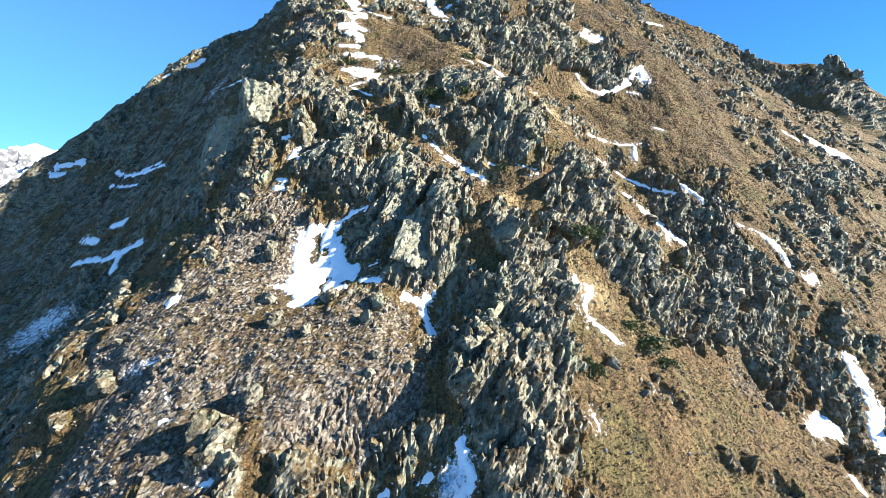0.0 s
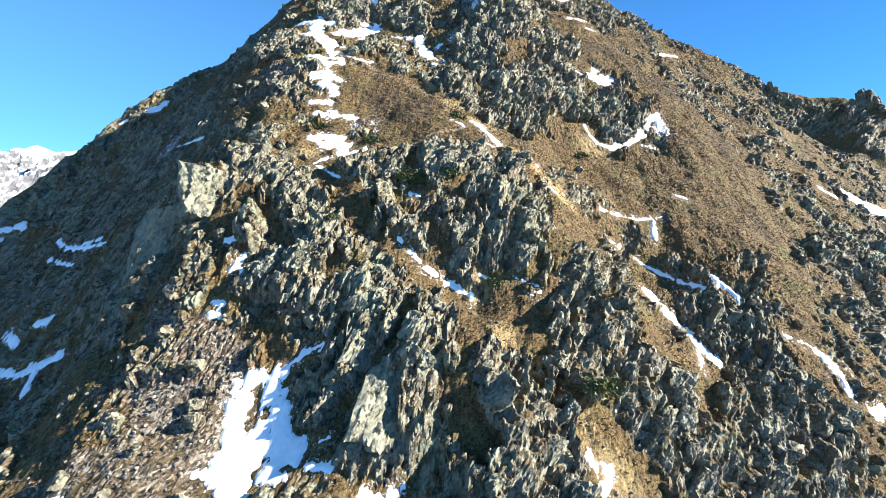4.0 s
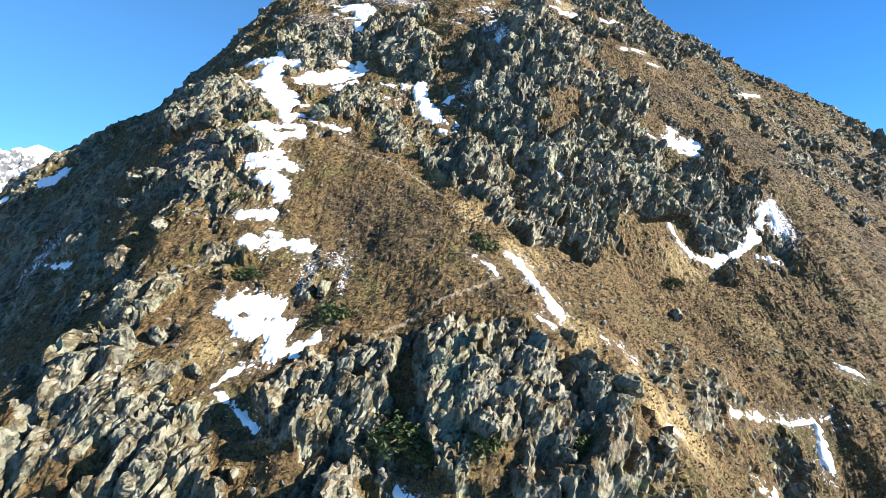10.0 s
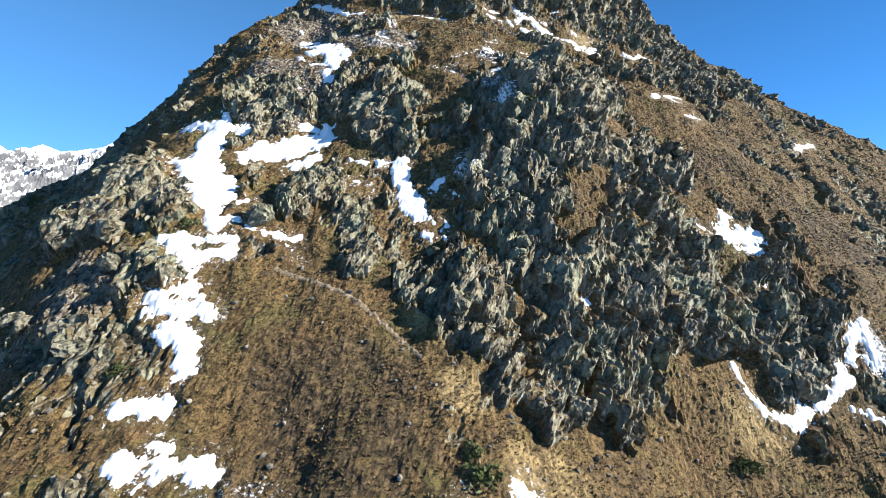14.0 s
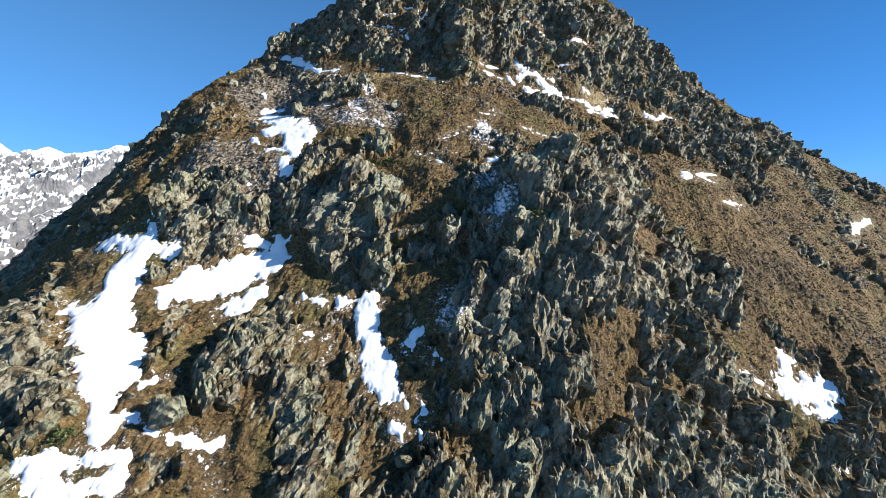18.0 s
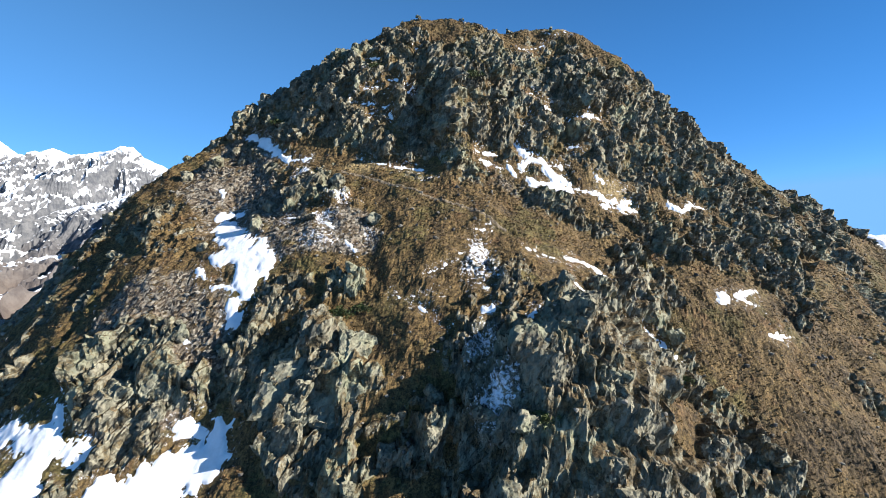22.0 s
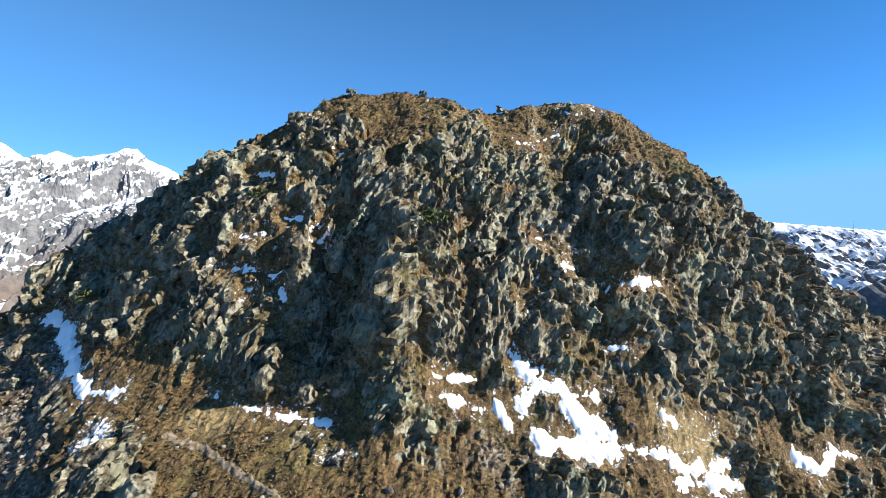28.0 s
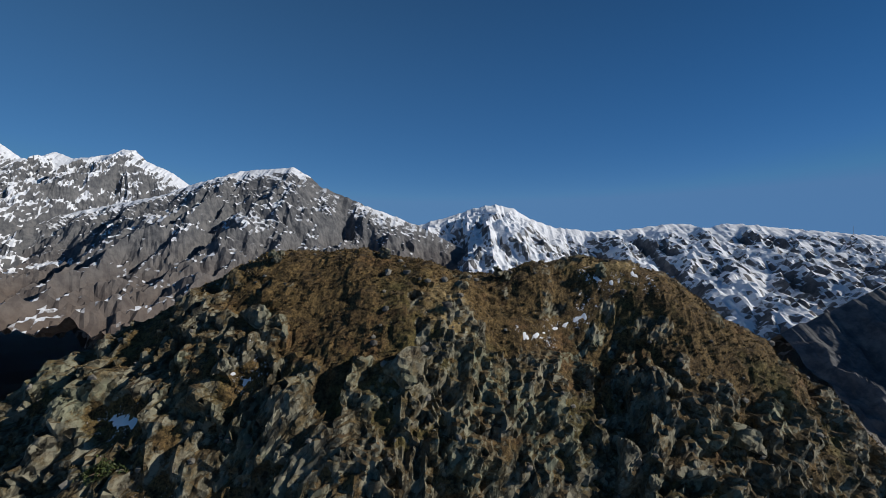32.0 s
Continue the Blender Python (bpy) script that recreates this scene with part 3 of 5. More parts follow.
# lying snow: middle line on the map, width
SNOWS = [
    ("-15.3,50.9 -11.6,51.4", 1.23),
    ("-11.4,51.6 -9.7,52.2 -8.6,52.4", 0.66),
    ("-11.9,50.4 -10.8,49.1 -10.8,47.6", 1.92),
    ("-14.6,49.8 -14.3,47.8 -14.5,46.5", 2.38),
    ("-12.4,47.8 -13.1,46.6 -13.1,45", 2.92),
    ("-10.4,47.8 -9.2,46.8 -10.8,46.1", 2.05),
    ("-15.9,46 -14.7,46.5", 0.85),
    ("-7.6,47.1 -6.5,47.3", 0.30),
    ("-9,46.1 -6.1,45.6", 0.69),
    ("-3.7,44.8 -2,44.8 -0.9,45.3", 0.77),
    ("-1.9,44.6 -1.1,43", 0.95),
    ("13.3,47.6 13.8,47.1 14.8,47.4", 0.93),
    ("14.5,47.1 13.4,45.8 13.7,44.6 15,43.8 15.9,43.3", 0.71),
    ("26.7,69.3 28.4,66.5 30,64.7 31.1,62.2", 1.38),
    ("30.2,63.7 27.9,59", 0.65),
    ("26.7,73.3 28.7,72.3 32.3,70.3 33.8,69.6", 0.66),
    ("35.5,70.1 37,68.1", 1.00),
    ("42.8,63.3 43.7,62.2 43.9,60.5", 1.15),
    ("40,64 43,63.5", 0.57),
    ("45.6,59.4 46.8,59.9", 1.16),
    ("75.9,98.6 78,97.8 83.2,98.3", 2.55),
    ("69.6,97.4 71.6,96.6", 1.08),
    ("-2.2,58.5 0.8,57 3.1,56.8 4.5,56.5", 0.53),
    ("10,56 11.1,56", 0.30),
    ("-18.3,57 -17.6,57.5", 0.76),
    ("-19.1,54.2 -18.2,54.2", 0.73),
    ("-24.9,43.5 -24.5,43.8", 0.90),
    ("-60.5,88.2 -56.4,85.2 -44.8,76.9", 0.90),
    ("-60,85.6 -50.8,78.9", 0.67),
    ("-56.6,74.8 -50.9,70", 1.23),
    ("-49.9,71.5 -47.2,70.6", 1.16),
    ("-53.1,68.2 -46.4,65.5 -44.3,65.5 -41.4,65.3", 1.10),
    ("-44.1,63.5 -44.3,65", 1.06),
    ("-54.8,104.8 -53.5,106", 1.66),
    ("-74.3,91.6 -70.1,92.7", 1.07),
    ("-74.8,90.6 -72.8,91.1", 0.94),
    ("45.9,53.3 45.9,51.8 45.8,50 44.1,47.4", 1.84),
    ("36.5,46.5 38.8,48 39.6,47.5", 1.67),
    ("36.5,41.9 36.2,40.7", 0.84),
    ("11.2,35.1 11.5,34.5", 0.37),
    ("-20.8,33.8 -19.7,33.8", 0.40),
    ("-21.1,35.8 -20.5,35.1", 0.30),
    ("-17.5,30.3 -15.7,30.3 -14.9,30.5", 0.36),
    ("-4.6,32.8 -3.7,33", 0.35),
    ("1.3,33.3 1.8,32 1.2,31", 1.02),
    ("-1.7,33 -0.9,33", 0.44),
    ("-2.3,58.7 -1,57.7 0.9,57.2 2.1,56.9 3.6,56.9 4.7,56.4", 0.61),
    ("8.7,57.2 9.9,56.7 11,56.4", 0.33),
    ("-1.6,62.8 -0.5,62.3", 0.58),
    ("5.6,57.7 6.3,57.4", 0.30),
    ("-19.7,59.1 -19,58.9", 0.77),
    ("-17.4,57.9 -18.1,57.4 -17.2,56.8", 0.55),
    ("-18.3,54.8 -18.3,54.3", 0.73),
    ("-19.2,55 -18.7,55", 0.41),
    ("23.2,76.4 26.5,77.7 29.1,77.9 32.6,78.4", 0.56),
    ("31.3,77.9 30.3,75.6", 0.92),
    ("23.6,73.3 25,73.8", 0.77),
    ("-55.8,105 -54.3,105.5", 1.53),
    ("-37.4,85.1 -34.2,82.9", 0.58),
    ("-52.4,83 -47.3,79.5", 0.73),
    ("-60.8,103.4 -59.6,103.7", 0.84),
    ("35.2,69.8 36.5,68.8 37,67.5", 0.55),
    ("-14.7,72.3 -11.6,72.6", 2.00),
    ("-13.1,71.3 -10.2,70.8 -10.5,69.6", 1.80),
    ("-10.7,69.1 -9,69.6 -7.8,70.4", 0.79),
    ("-11.2,68.6 -12.7,68 -13.1,67.3", 0.51),
    ("-12.8,67 -11.2,66.3 -9.8,65.5", 0.49),
    ("-15.8,78.1 -12.8,78.4 -10.5,78.4", 1.19),
    ("-14.5,79.2 -13.3,79.2", 0.71),
    ("-17.3,80.4 -14.6,80.7", 1.07),
    ("-18,85.3 -14.7,85.3", 1.42),
    ("-16.5,84.2 -14.6,83.5 -14.6,82.7", 1.81),
    ("-14.5,84.8 -14.1,85.3", 1.05),
    ("-18.8,88.8 -16.4,88.6 -14.5,89.3", 1.03),
    ("-17.3,87.8 -16.4,87", 0.87),
    ("6,78.6 7.1,76.8 8,74.8 9.1,73", 1.16),
    ("3,77 4.7,75.5", 0.62),
    ("6.9,72.3 8.3,72", 0.41),
    ("11.8,72.5 13.2,72.5 13.9,71.8", 0.39),
    ("14.5,68.5 15.5,68.7", 0.46),
    ("25.9,92.8 26.9,91.5 29.4,91", 0.77),
    ("29.8,91.2 34,93.1 36.6,94.1", 1.12),
    ("36.1,94.3 39.2,96.7", 1.20),
    ("40,97.2 39.2,94.6", 1.15),
    ("35.6,92.6 37.6,91.8", 0.61),
    ("36.2,81.7 37.6,80.9", 0.47),
    ("-40.8,87.9 -34.1,82.5", 0.50),
    ("-26.2,104.1 -21.6,103 -19.3,102.5", 1.41),
    ("-22.8,105 -21.4,103.5", 0.83),
    ("-22.1,101.4 -21.1,97.6", 3.15),
    ("-21.4,96.9 -18.1,93.9", 3.54),
    ("-17.9,92.6 -16.7,91.3", 1.70),
    ("-24.1,97.3 -22.2,97.3", 1.17),
    ("-15.9,93.4 -14.7,94.2", 0.45),
    ("-16.1,91.9 -14.5,91.6 -12.9,91.4", 0.52),
    ("-13.7,91.6 -10.8,91.7 -10.2,92", 0.54),
    ("-10.9,91.2 -9.5,90.4", 0.30),
    ("-14.2,104.6 -12.1,104.7", 1.10),
    ("-17.3,100.5 -14.9,101.5 -11.4,103.9", 3.07),
    ("-13.1,99.5 -11.6,100.6", 1.89),
    ("-13.3,104.9 -10.9,104.2", 1.09),
    ("-7.7,100.2 -5.8,100", 0.52),
    ("-4.9,100 -1.9,100.3", 0.84),
    ("-3,99.5 -2.3,98.2 -1.2,97", 1.96),
    ("-1.6,96.2 -0,95.5", 1.60),
    ("-7.1,98.1 -5.3,97.9 -5.1,97.2", 0.63),
    ("0.2,95.7 0.9,94.7", 0.54),
    ("1.3,94.5 1.9,93.2", 0.40),
    ("-0,93.7 0.6,93.4", 0.68),
    ("0.6,97.8 1.4,98.3", 0.88),
    ("2.1,97.3 3,96.8", 0.39),
    ("1.6,95.3 1.9,94.5", 0.37),
    ("-19.9,89.2 -17.7,89.5 -14.8,90.3", 1.04),
    ("-19,89 -16.9,88", 1.21),
    ("-16.2,88.8 -15,89.6", 1.34),
    ("-18.5,85.7 -15.5,86.5", 1.08),
    ("26.2,101.3 28.4,101.1", 0.56),
    ("30.7,102.9 30.2,102.1", 1.42),
    ("29.7,101.4 33.2,101.9", 1.89),
    ("30.6,100.6 33.1,100.9", 0.82),
    ("29.2,117.5 33.8,120.1", 0.62),
    ("31.2,98.5 32.1,98.6", 0.35),
    ("12.8,91.4 13.5,91.4", 0.45),
    ("51.6,122.4 58.4,128.1", 0.88),
    ("-18.5,119.6 -16.8,120.2", 1.24),
    ("-17.3,118.3 -13.8,113.9", 2.47),
    ("-15.2,113.3 -11.9,112.7", 1.80),
    ("-12.4,113.7 -10.8,112.2", 1.58),
    ("-12.8,112.1 -12.1,110.9", 2.20),
    ("-16.8,112.2 -15.7,111.5", 0.87),
    ("-15,111 -12.9,110.8", 0.60),
    ("-12.8,110.1 -12,109.1", 1.16),
    ("-19.8,122.4 -19.1,121.6", 0.53),
    ("-15.3,107.9 -15,107.9", 0.46),
    ("-19.3,129.4 -16.6,127.4 -13.6,124.7", 1.14),
    ("-13,124.5 -10.7,124.3", 0.41),
    ("-5.2,124 -2.4,123.6 1.3,123.5", 0.38),
    ("11.2,115.1 13.1,115.1 14.2,115.4", 0.44),
    ("14.7,115.9 17,116.5 18.6,116", 0.61),
    ("15,113.6 15.9,113.1", 0.53),
    ("18,112.9 19.4,112.4 21.4,112.7 22.6,112", 0.88),
    ("29.4,118.1 31,118.2 33.1,118.2", 0.68),
    ("31.8,118.7 34.2,120.3", 0.47),
    ("32.8,115.9 35.1,116.7", 0.46),
    ("0.1,110.3 1.7,109.6 3.6,108.6 4.7,108.4", 0.31),
    ("0.9,109.8 2,110.1 4.2,110.5", 0.30),
    ("2.8,111.5 4.5,112.3", 0.32),
    ("6.4,110.6 7.4,110.3", 0.39),
    ("7,108.8 7.8,108.8", 0.64),
    ("10.5,106.9 11.3,107.7", 0.66),
    ("5.3,113.1 6.9,113.9", 0.30),
    ("6.5,115.7 8.2,116", 0.31),
    ("-7.2,116 -4.9,114.3 -3.6,113.3", 0.30),
    ("-11.1,116.6 -9.9,116.4", 0.30),
    ("7.1,124.7 9.4,125.5", 0.39),
    ("7.4,124.4 9.7,124.7", 0.54),
    ("12,126.4 12.9,125.9 12,125.1", 1.05),
    ("10.5,125 11.2,124.5", 0.63),
    ("13.3,125.9 14.9,125.9 16.5,126.3", 0.58),
    ("14.8,125.4 17.1,125.5", 1.40),
    ("12.7,124.3 14.9,124.4 17.3,125", 0.88),
    ("18.1,125.2 20.1,125.3", 0.59),
    ("20.3,125.1 22,125.4", 0.87),
    ("20.6,124.8 24.8,125.7", 0.71),
    ("22.1,125.6 24.2,126.2", 0.45),
    ("20.4,126.4 21.6,126.4 23.8,127", 0.45),
    ("17.7,127.9 19.3,127.7", 0.35),
    ("28.9,127.6 30.4,127.4 31.7,128.5", 0.72),
    ("31.7,128.3 33.3,128.6", 0.32),
    ("-6.1,131.1 -4.5,130.9", 0.30),
    ("-5.8,128.7 -4.4,128.8 -3.2,128.5", 0.31),
    ("-6.4,127.8 -4.8,127.7 -3.4,127.5 -2.8,127.7", 0.31),
    ("-3.1,129.3 -2.1,129.4", 0.39),
    ("-2.5,129.6 -2.2,129.4", 0.30),
    ("-1,129.4 -0.7,129.7", 0.30),
    ("13.3,130.3 14.1,130.3 14.6,130.1", 0.30),
    ("15.3,129.8 16.3,130.1", 0.38),
    ("18.1,129.6 19.5,129.4 22,130.3", 0.31),
    ("20,129.5 20.3,129.5", 0.44),
    ("13,135.7 14.8,136.6 16.9,137.2", 0.30),
    ("16.8,138 18.1,137.8", 0.30),
    ("19.4,138.1 19.9,137.9", 0.30),
    ("15.5,138.5", 0.30),
    ("-2.6,127.2 -2.4,127", 0.30),
    ("-4.8,127.1 -4.4,127.1", 0.31),
    ("-0.8,129.1 -0.4,129.2", 0.30),
    ("-0.1,132.1 0.4,132.2", 0.30),
    ("12.3,128.1 12.7,128.1", 0.30),
    ("13.5,128.9 13.6,128.7", 0.30),
]


# ---- the mountain itself: one sheet, fine where the camera passes, coarse towards the valleys ----
def axis(low, high, pitch, first, last, growth=1.12):
    core = np.arange(low, high, pitch)
    left, right, d = [low], [core[-1]], pitch
    while left[-1] > first or right[-1] < last:
        d *= growth
        if left[-1] > first:
            left.append(left[-1] - d)
        if right[-1] < last:
            right.append(right[-1] + d)
    return np.r_[left[:0:-1], core, right[1:]]


def in_bands(x, s, bands, seed):
    """How far inside the bands the points lie: 0 to 1, with a ragged rim."""
    most = np.zeros(x.shape)
    for text, width in bands:
        line = [tuple(map(float, p.split(","))) for p in text.split()]
        line = [(u, climb(np.array([u]), np.array([v]))[0]) for u, v in line]
        us, vs = [p[0] for p in line], [p[1] for p in line]
        k = (x > min(us) - width) & (x < max(us) + width) & (s > min(vs) - width) & (s < max(vs) + width)
        if not k.any():
            continue
        px, py, gap = x[k], s[k], 99.0
        for (ax, ay), (bx, by) in zip(line, line[1:]):
            dx, dy = bx - ax, by - ay
            t = np.clip(((px - ax) * dx + (py - ay) * dy) / (dx * dx + dy * dy + 1e-6), 0, 1)
            gap = np.minimum(gap, np.hypot(px - ax - t * dx, py - ay - t * dy))
        gap = gap + 0.22 * min(width, 5) * fbm(px / 2.2, py / 2.2, 4, seed, 0.6)
        most[k] = np.maximum(most[k], step(0.62 * width, 0.36 * width, gap))
    return most


def rock_parts(x, y, s):
    """How far the ground is bare rock, scree or dusted with snow: 0 to 1 each."""
    ribs, ramps, rubble = in_bands(x, s, RIBS, 41), in_bands(x, s, RAMPS, 43), in_bands(x, s, RUBBLE, 47)
    rock = 0.43 + 0.36 * fbm(x / 6, s / 6, 5, 40, 0.7) + 0.14 * step(-30, -38, x)
    rock = rock + 0.5 * ribs - 0.6 * ramps * (1 - 0.5 * ribs) - 0.4 * rubble * (1 - ribs)

    def spread(patches):
        most = np.zeros(x.shape)
        for cx, cy, rx, ry, h in patches:
            most = np.maximum(most, h * spot(x, y, cx, cy, rx, ry))
        return most

    scree = np.clip(np.maximum(spread(SCREES), 0.9 * rubble) + 0.35 * fbm(x / 5, y / 5, 3, 50), 0, 1)
    heath = spread(HEATHS_AND_SHADE)
    rock = rock - 0.75 * heath * (1 - ribs) * step(-34, -28, x) * step(34, 26, x)
    return np.clip(rock, 0, 1), scree, np.clip(heath + 0.3 * fbm(x / 4, y / 4, 3, 55), 0, 1), spread(STRAWS), spread(DUSTS), ribs


def soften(a, times):
    """Wears the edges of broken rock down."""
    for n in range(times):
        p = np.pad(a, 1, mode="edge")
        a = 0.5 * a + 0.125 * (p[:-2, 1:-1] + p[2:, 1:-1] + p[1:-1, :-2] + p[1:-1, 2:])
    return a


def shape(x, y, bare):
    """Place of the ground over the map point (x, y), and the masks. bare: where snow evens the ground out."""
    z = face_height(x, y)
    s = (y + z) / 2
    rock, scree, heath, straw, dust, ribs = rock_parts(x, y, s)
    dzdy, dzdx = np.gradient(z, y[:, 0], x[0])
    steep = np.sqrt(1 + dzdx**2 + dzdy**2)
    near = step(260, 150, np.hypot(x - 10, y - 90)) * (0.75 + 0.25 * step(-36, -25, x))
    k = (near > 0.02) & (rock + (steep > 1.7) > 0.25)
    px, py, pz = x[k], y[k], z[k]
    px = px + 0.6 * fbm(px / 3.5, pz / 3.5, 3, 60)
    pz = pz + 0.8 * fbm(px / 3.5, pz / 3.5, 3, 70)
    long, thin, wide = (px * w[0] + py * w[1] + pz * w[2] for w in (GRAIN, SHEETS, ACROSS))

    def broken(size, seed, tilt, wear=0):
        full = np.zeros(x.shape)
        full[k] = blocks3(thin / (0.75 * size) + seed, wide / size, long / (1.4 * size), seed, tilt, groove=0.03)
        return soften(full, wear)

    big, mid, small, chips = broken(4.8, 5, 1.3, 3), broken(1.9, 11, 1.3, 1), broken(0.8, 23, 1.5), broken(0.38, 31, 1.5)
    rock = rock + 0.5 * step(1.7, 2.6, steep) * near
    r = step(0.36, 0.6, rock)
    r = r * (1 - 0.5 * step(0.05, 0.4, fbm(x / 2.2, s / 1.6, 4, 77, 0.65)) * (1 - ribs))
    r = r * (1 - 0.55 * step(119, 125, y) * step(0.0, 0.4, fbm(x / 2.4, s / 1.8, 4, 79, 0.65)))
    rough = fbm(x / 0.7, s / 0.7, 2, 80)
    high = step(119, 125, y)
    flutes = np.zeros(x.shape)
    flutes[k] = 0.5 - np.abs(fbm(thin / 1.7, long / 4.5 + wide / 5.0, 5, 64, 0.6))
    rubble = 0.3 + 0.7 * step(-0.25, 0.35, fbm(x / 5, s / 5, 3, 66))
    lift = near * r * ((1.2 - 0.3 * high) * big + (0.6 - 0.3 * high) * mid + rubble * ((0.3 - 0.08 * high) * small + 0.18 * chips) + 0.8 * flutes + 0.05 * rough + 0.1 + 0.6 * ribs)
    crest = step(-1.5, 3.5, crest_line(x) - y)
    lift = lift * (0.3 + 0.7 * crest)
    tussock = np.abs(noise2(x / 0.42, s / 0.42, 81)) + 0.6 * np.abs(noise2(x / 0.95, s / 0.95, 83))
    lift = lift + near * (1 - r) * (0.14 * tussock + 0.45 * fbm(x / 5, s / 5, 4, 85) + (0.2 + 0.8 * scree) * (0.35 * np.maximum(small, 0) + 0.25 * chips))
    r = r * (1 - bare)
    lift = lift * (1 - 0.92 * bare)
    far = 1 - step(420, 150, np.hypot(x - 10, y - 90))
    z = z + far * 28 * fbm(x / 170, y / 170, 5, 90)
    return x - lift * dzdx / steep, y - lift * dzdy / steep, z + lift / steep, r, scree * (1 - 0.6 * r), heath, straw, dust


def sheet(name, px, py, pz, material, masks=()):
    """A grid of points as one mesh."""
    rows, cols = px.shape
    k = np.arange(rows * cols).reshape(rows, cols)
    quads = np.stack([k[:-1, :-1], k[:-1, 1:], k[1:, 1:], k[1:, :-1]], -1).reshape(-1, 4)
    mesh = bpy.data.meshes.new(name)
    mesh.vertices.add(rows * cols)
    mesh.vertices.foreach_set("co", np.stack([px, py, pz], -1).astype(np.float32).ravel())
    mesh.loops.add(quads.size)
    mesh.loops.foreach_set("vertex_index", quads.astype(np.int32).ravel())
    mesh.polygons.add(len(quads))
    mesh.polygons.foreach_set("loop_start", np.arange(0, quads.size, 4, dtype=np.int32))
    mesh.update(calc_edges=True)
    for key, values in masks:
        mesh.attributes.new(key, "FLOAT", "POINT").data.foreach_set("value", values.astype(np.float32).ravel())
    mesh.shade_flat()
    mesh.materials.append(material)
    return new(name, mesh)


GRID_X = axis(-66.0, 92.0, 0.3, -5200.0, 5200.0)
GRID_X = np.r_[GRID_X[GRID_X < -46.0], np.arange(-46.0, -30.0, 0.22), np.arange(-30.0, 42.0, 0.16), GRID_X[GRID_X > 42.0]]
GRID_Y = axis(28.0, 145.0, 0.21, -1800.0, 5200.0)
GRID_Y = np.r_[GRID_Y[GRID_Y < 121.0], np.arange(121.0, 138.0, 0.105), GRID_Y[GRID_Y > 138.0]]
MX, MY = np.meshgrid(GRID_X, GRID_Y)
SNOW_LINES = [([tuple(map(float, p.split(","))) for p in line.split()], width) for line, width in SNOWS]


def climb(x, y):
    """How far up the slope a map point lies."""
    return (y + face_height(x, y)) / 2


def snow_depth(x, y, lines, grow=0.0):
    """Metres inside the ragged rim of the snow (minus: outside), measured along the slope."""
    s = climb(x, y)
    inside = np.full(x.shape, -9.0)
    for line, width in lines:
        xs, ys = [p[0] for p in line], [p[1] for p in line]
        line = [(a, climb(np.array([a]), np.array([c]))[0]) for a, c in line]
        k = (x > min(xs) - width - 2) & (x < max(xs) + width + 2) & (y > min(ys) - width - 2) & (y < max(ys) + width + 2)
        if not k.any():
            continue
        px, py = x[k], s[k]
        gap = np.full(px.shape, 99.0)
        for (ax, ay), (bx, by) in zip(line, line[1:]):
            dx, dy = bx - ax, by - ay
            t = np.clip(((px - ax) * dx + (py - ay) * dy) / (dx * dx + dy * dy + 1e-6), 0, 1)
            gap = np.minimum(gap, np.hypot(px - ax - t * dx, py - ay - t * dy))
        ragged = min(0.45, 0.1 + 0.2 * width) * (fbm(px / 1.5, py / 1.5, 5, 120, 0.75) - 1.6 * np.maximum(fbm(px / 1.1, py / 1.1, 3, 131) - 0.3, 0))
        ragged = ragged + 0.1 * fbm(px / 0.45, py / 0.45, 3, 125)
        inside[k] = np.maximum(inside[k], 0.5 * width * (1 + grow) - gap + ragged)
    return inside - 0.03


SNOW_IN = snow_depth(MX, MY, SNOW_LINES)
BARE = step(-0.9, 0.1, SNOW_IN)
GX, GY, GZ, ROCK, SCREE, HEATH_AND_SHADE, STRAW, DUST_AND_HAZE = shape(MX, MY, BARE)
DUST_AND_HAZE = np.maximum(DUST_AND_HAZE, 0.41 * step(-1.5, -0.1, SNOW_IN + 0.5 * fbm(MX / 2, MY / 2, 3, 150)))
# far ground: snow flecks that also stand in for blue haze over the dark valley
DUST_AND_HAZE = np.maximum(DUST_AND_HAZE, 0.5 * step(180, 330, np.hypot(MX - 10, MY - 90)))
ground = sheet("ground", GX, GY, np.maximum(GZ, -650 + 40 * fbm(MX / 300, MY / 300, 3, 99)), MOUNTAIN, (("rock", ROCK), ("scree", SCREE), ("heath", HEATH_AND_SHADE), ("straw", STRAW), ("dust", DUST_AND_HAZE)))
tagged(ground, "steep mountain face of brown grass, scree and grey rock", "ground", kind="structure")


# ---- tools for things on the ground ----
def on_ground(u, v):
    """Places and normals of the ground over map points."""
    u, v = np.asarray(u, float), np.asarray(v, float)
    i = np.clip(np.searchsorted(GRID_X, u) - 1, 1, len(GRID_X) - 3)
    j = np.clip(np.searchsorted(GRID_Y, v) - 1, 1, len(GRID_Y) - 3)
    a, b = (u - GRID_X[i]) / (GRID_X[i + 1] - GRID_X[i]), (v - GRID_Y[j]) / (GRID_Y[j + 1] - GRID_Y[j])

    def pick(g):
        return (g[j, i] * (1 - a) + g[j, i + 1] * a) * (1 - b) + (g[j + 1, i] * (1 - a) + g[j + 1, i + 1] * a) * b

    place = np.stack([pick(g) for g in (GX, GY, GZ)], -1)
    along = np.stack([g[j, i + 2] - g[j, i - 1] for g in (GX, GY, GZ)], -1)
    up = np.stack([g[j + 2, i] - g[j - 1, i] for g in (GX, GY, GZ)], -1)
    normal = np.cross(along, up)
    return place, normal / np.linalg.norm(normal, axis=-1, keepdims=True)


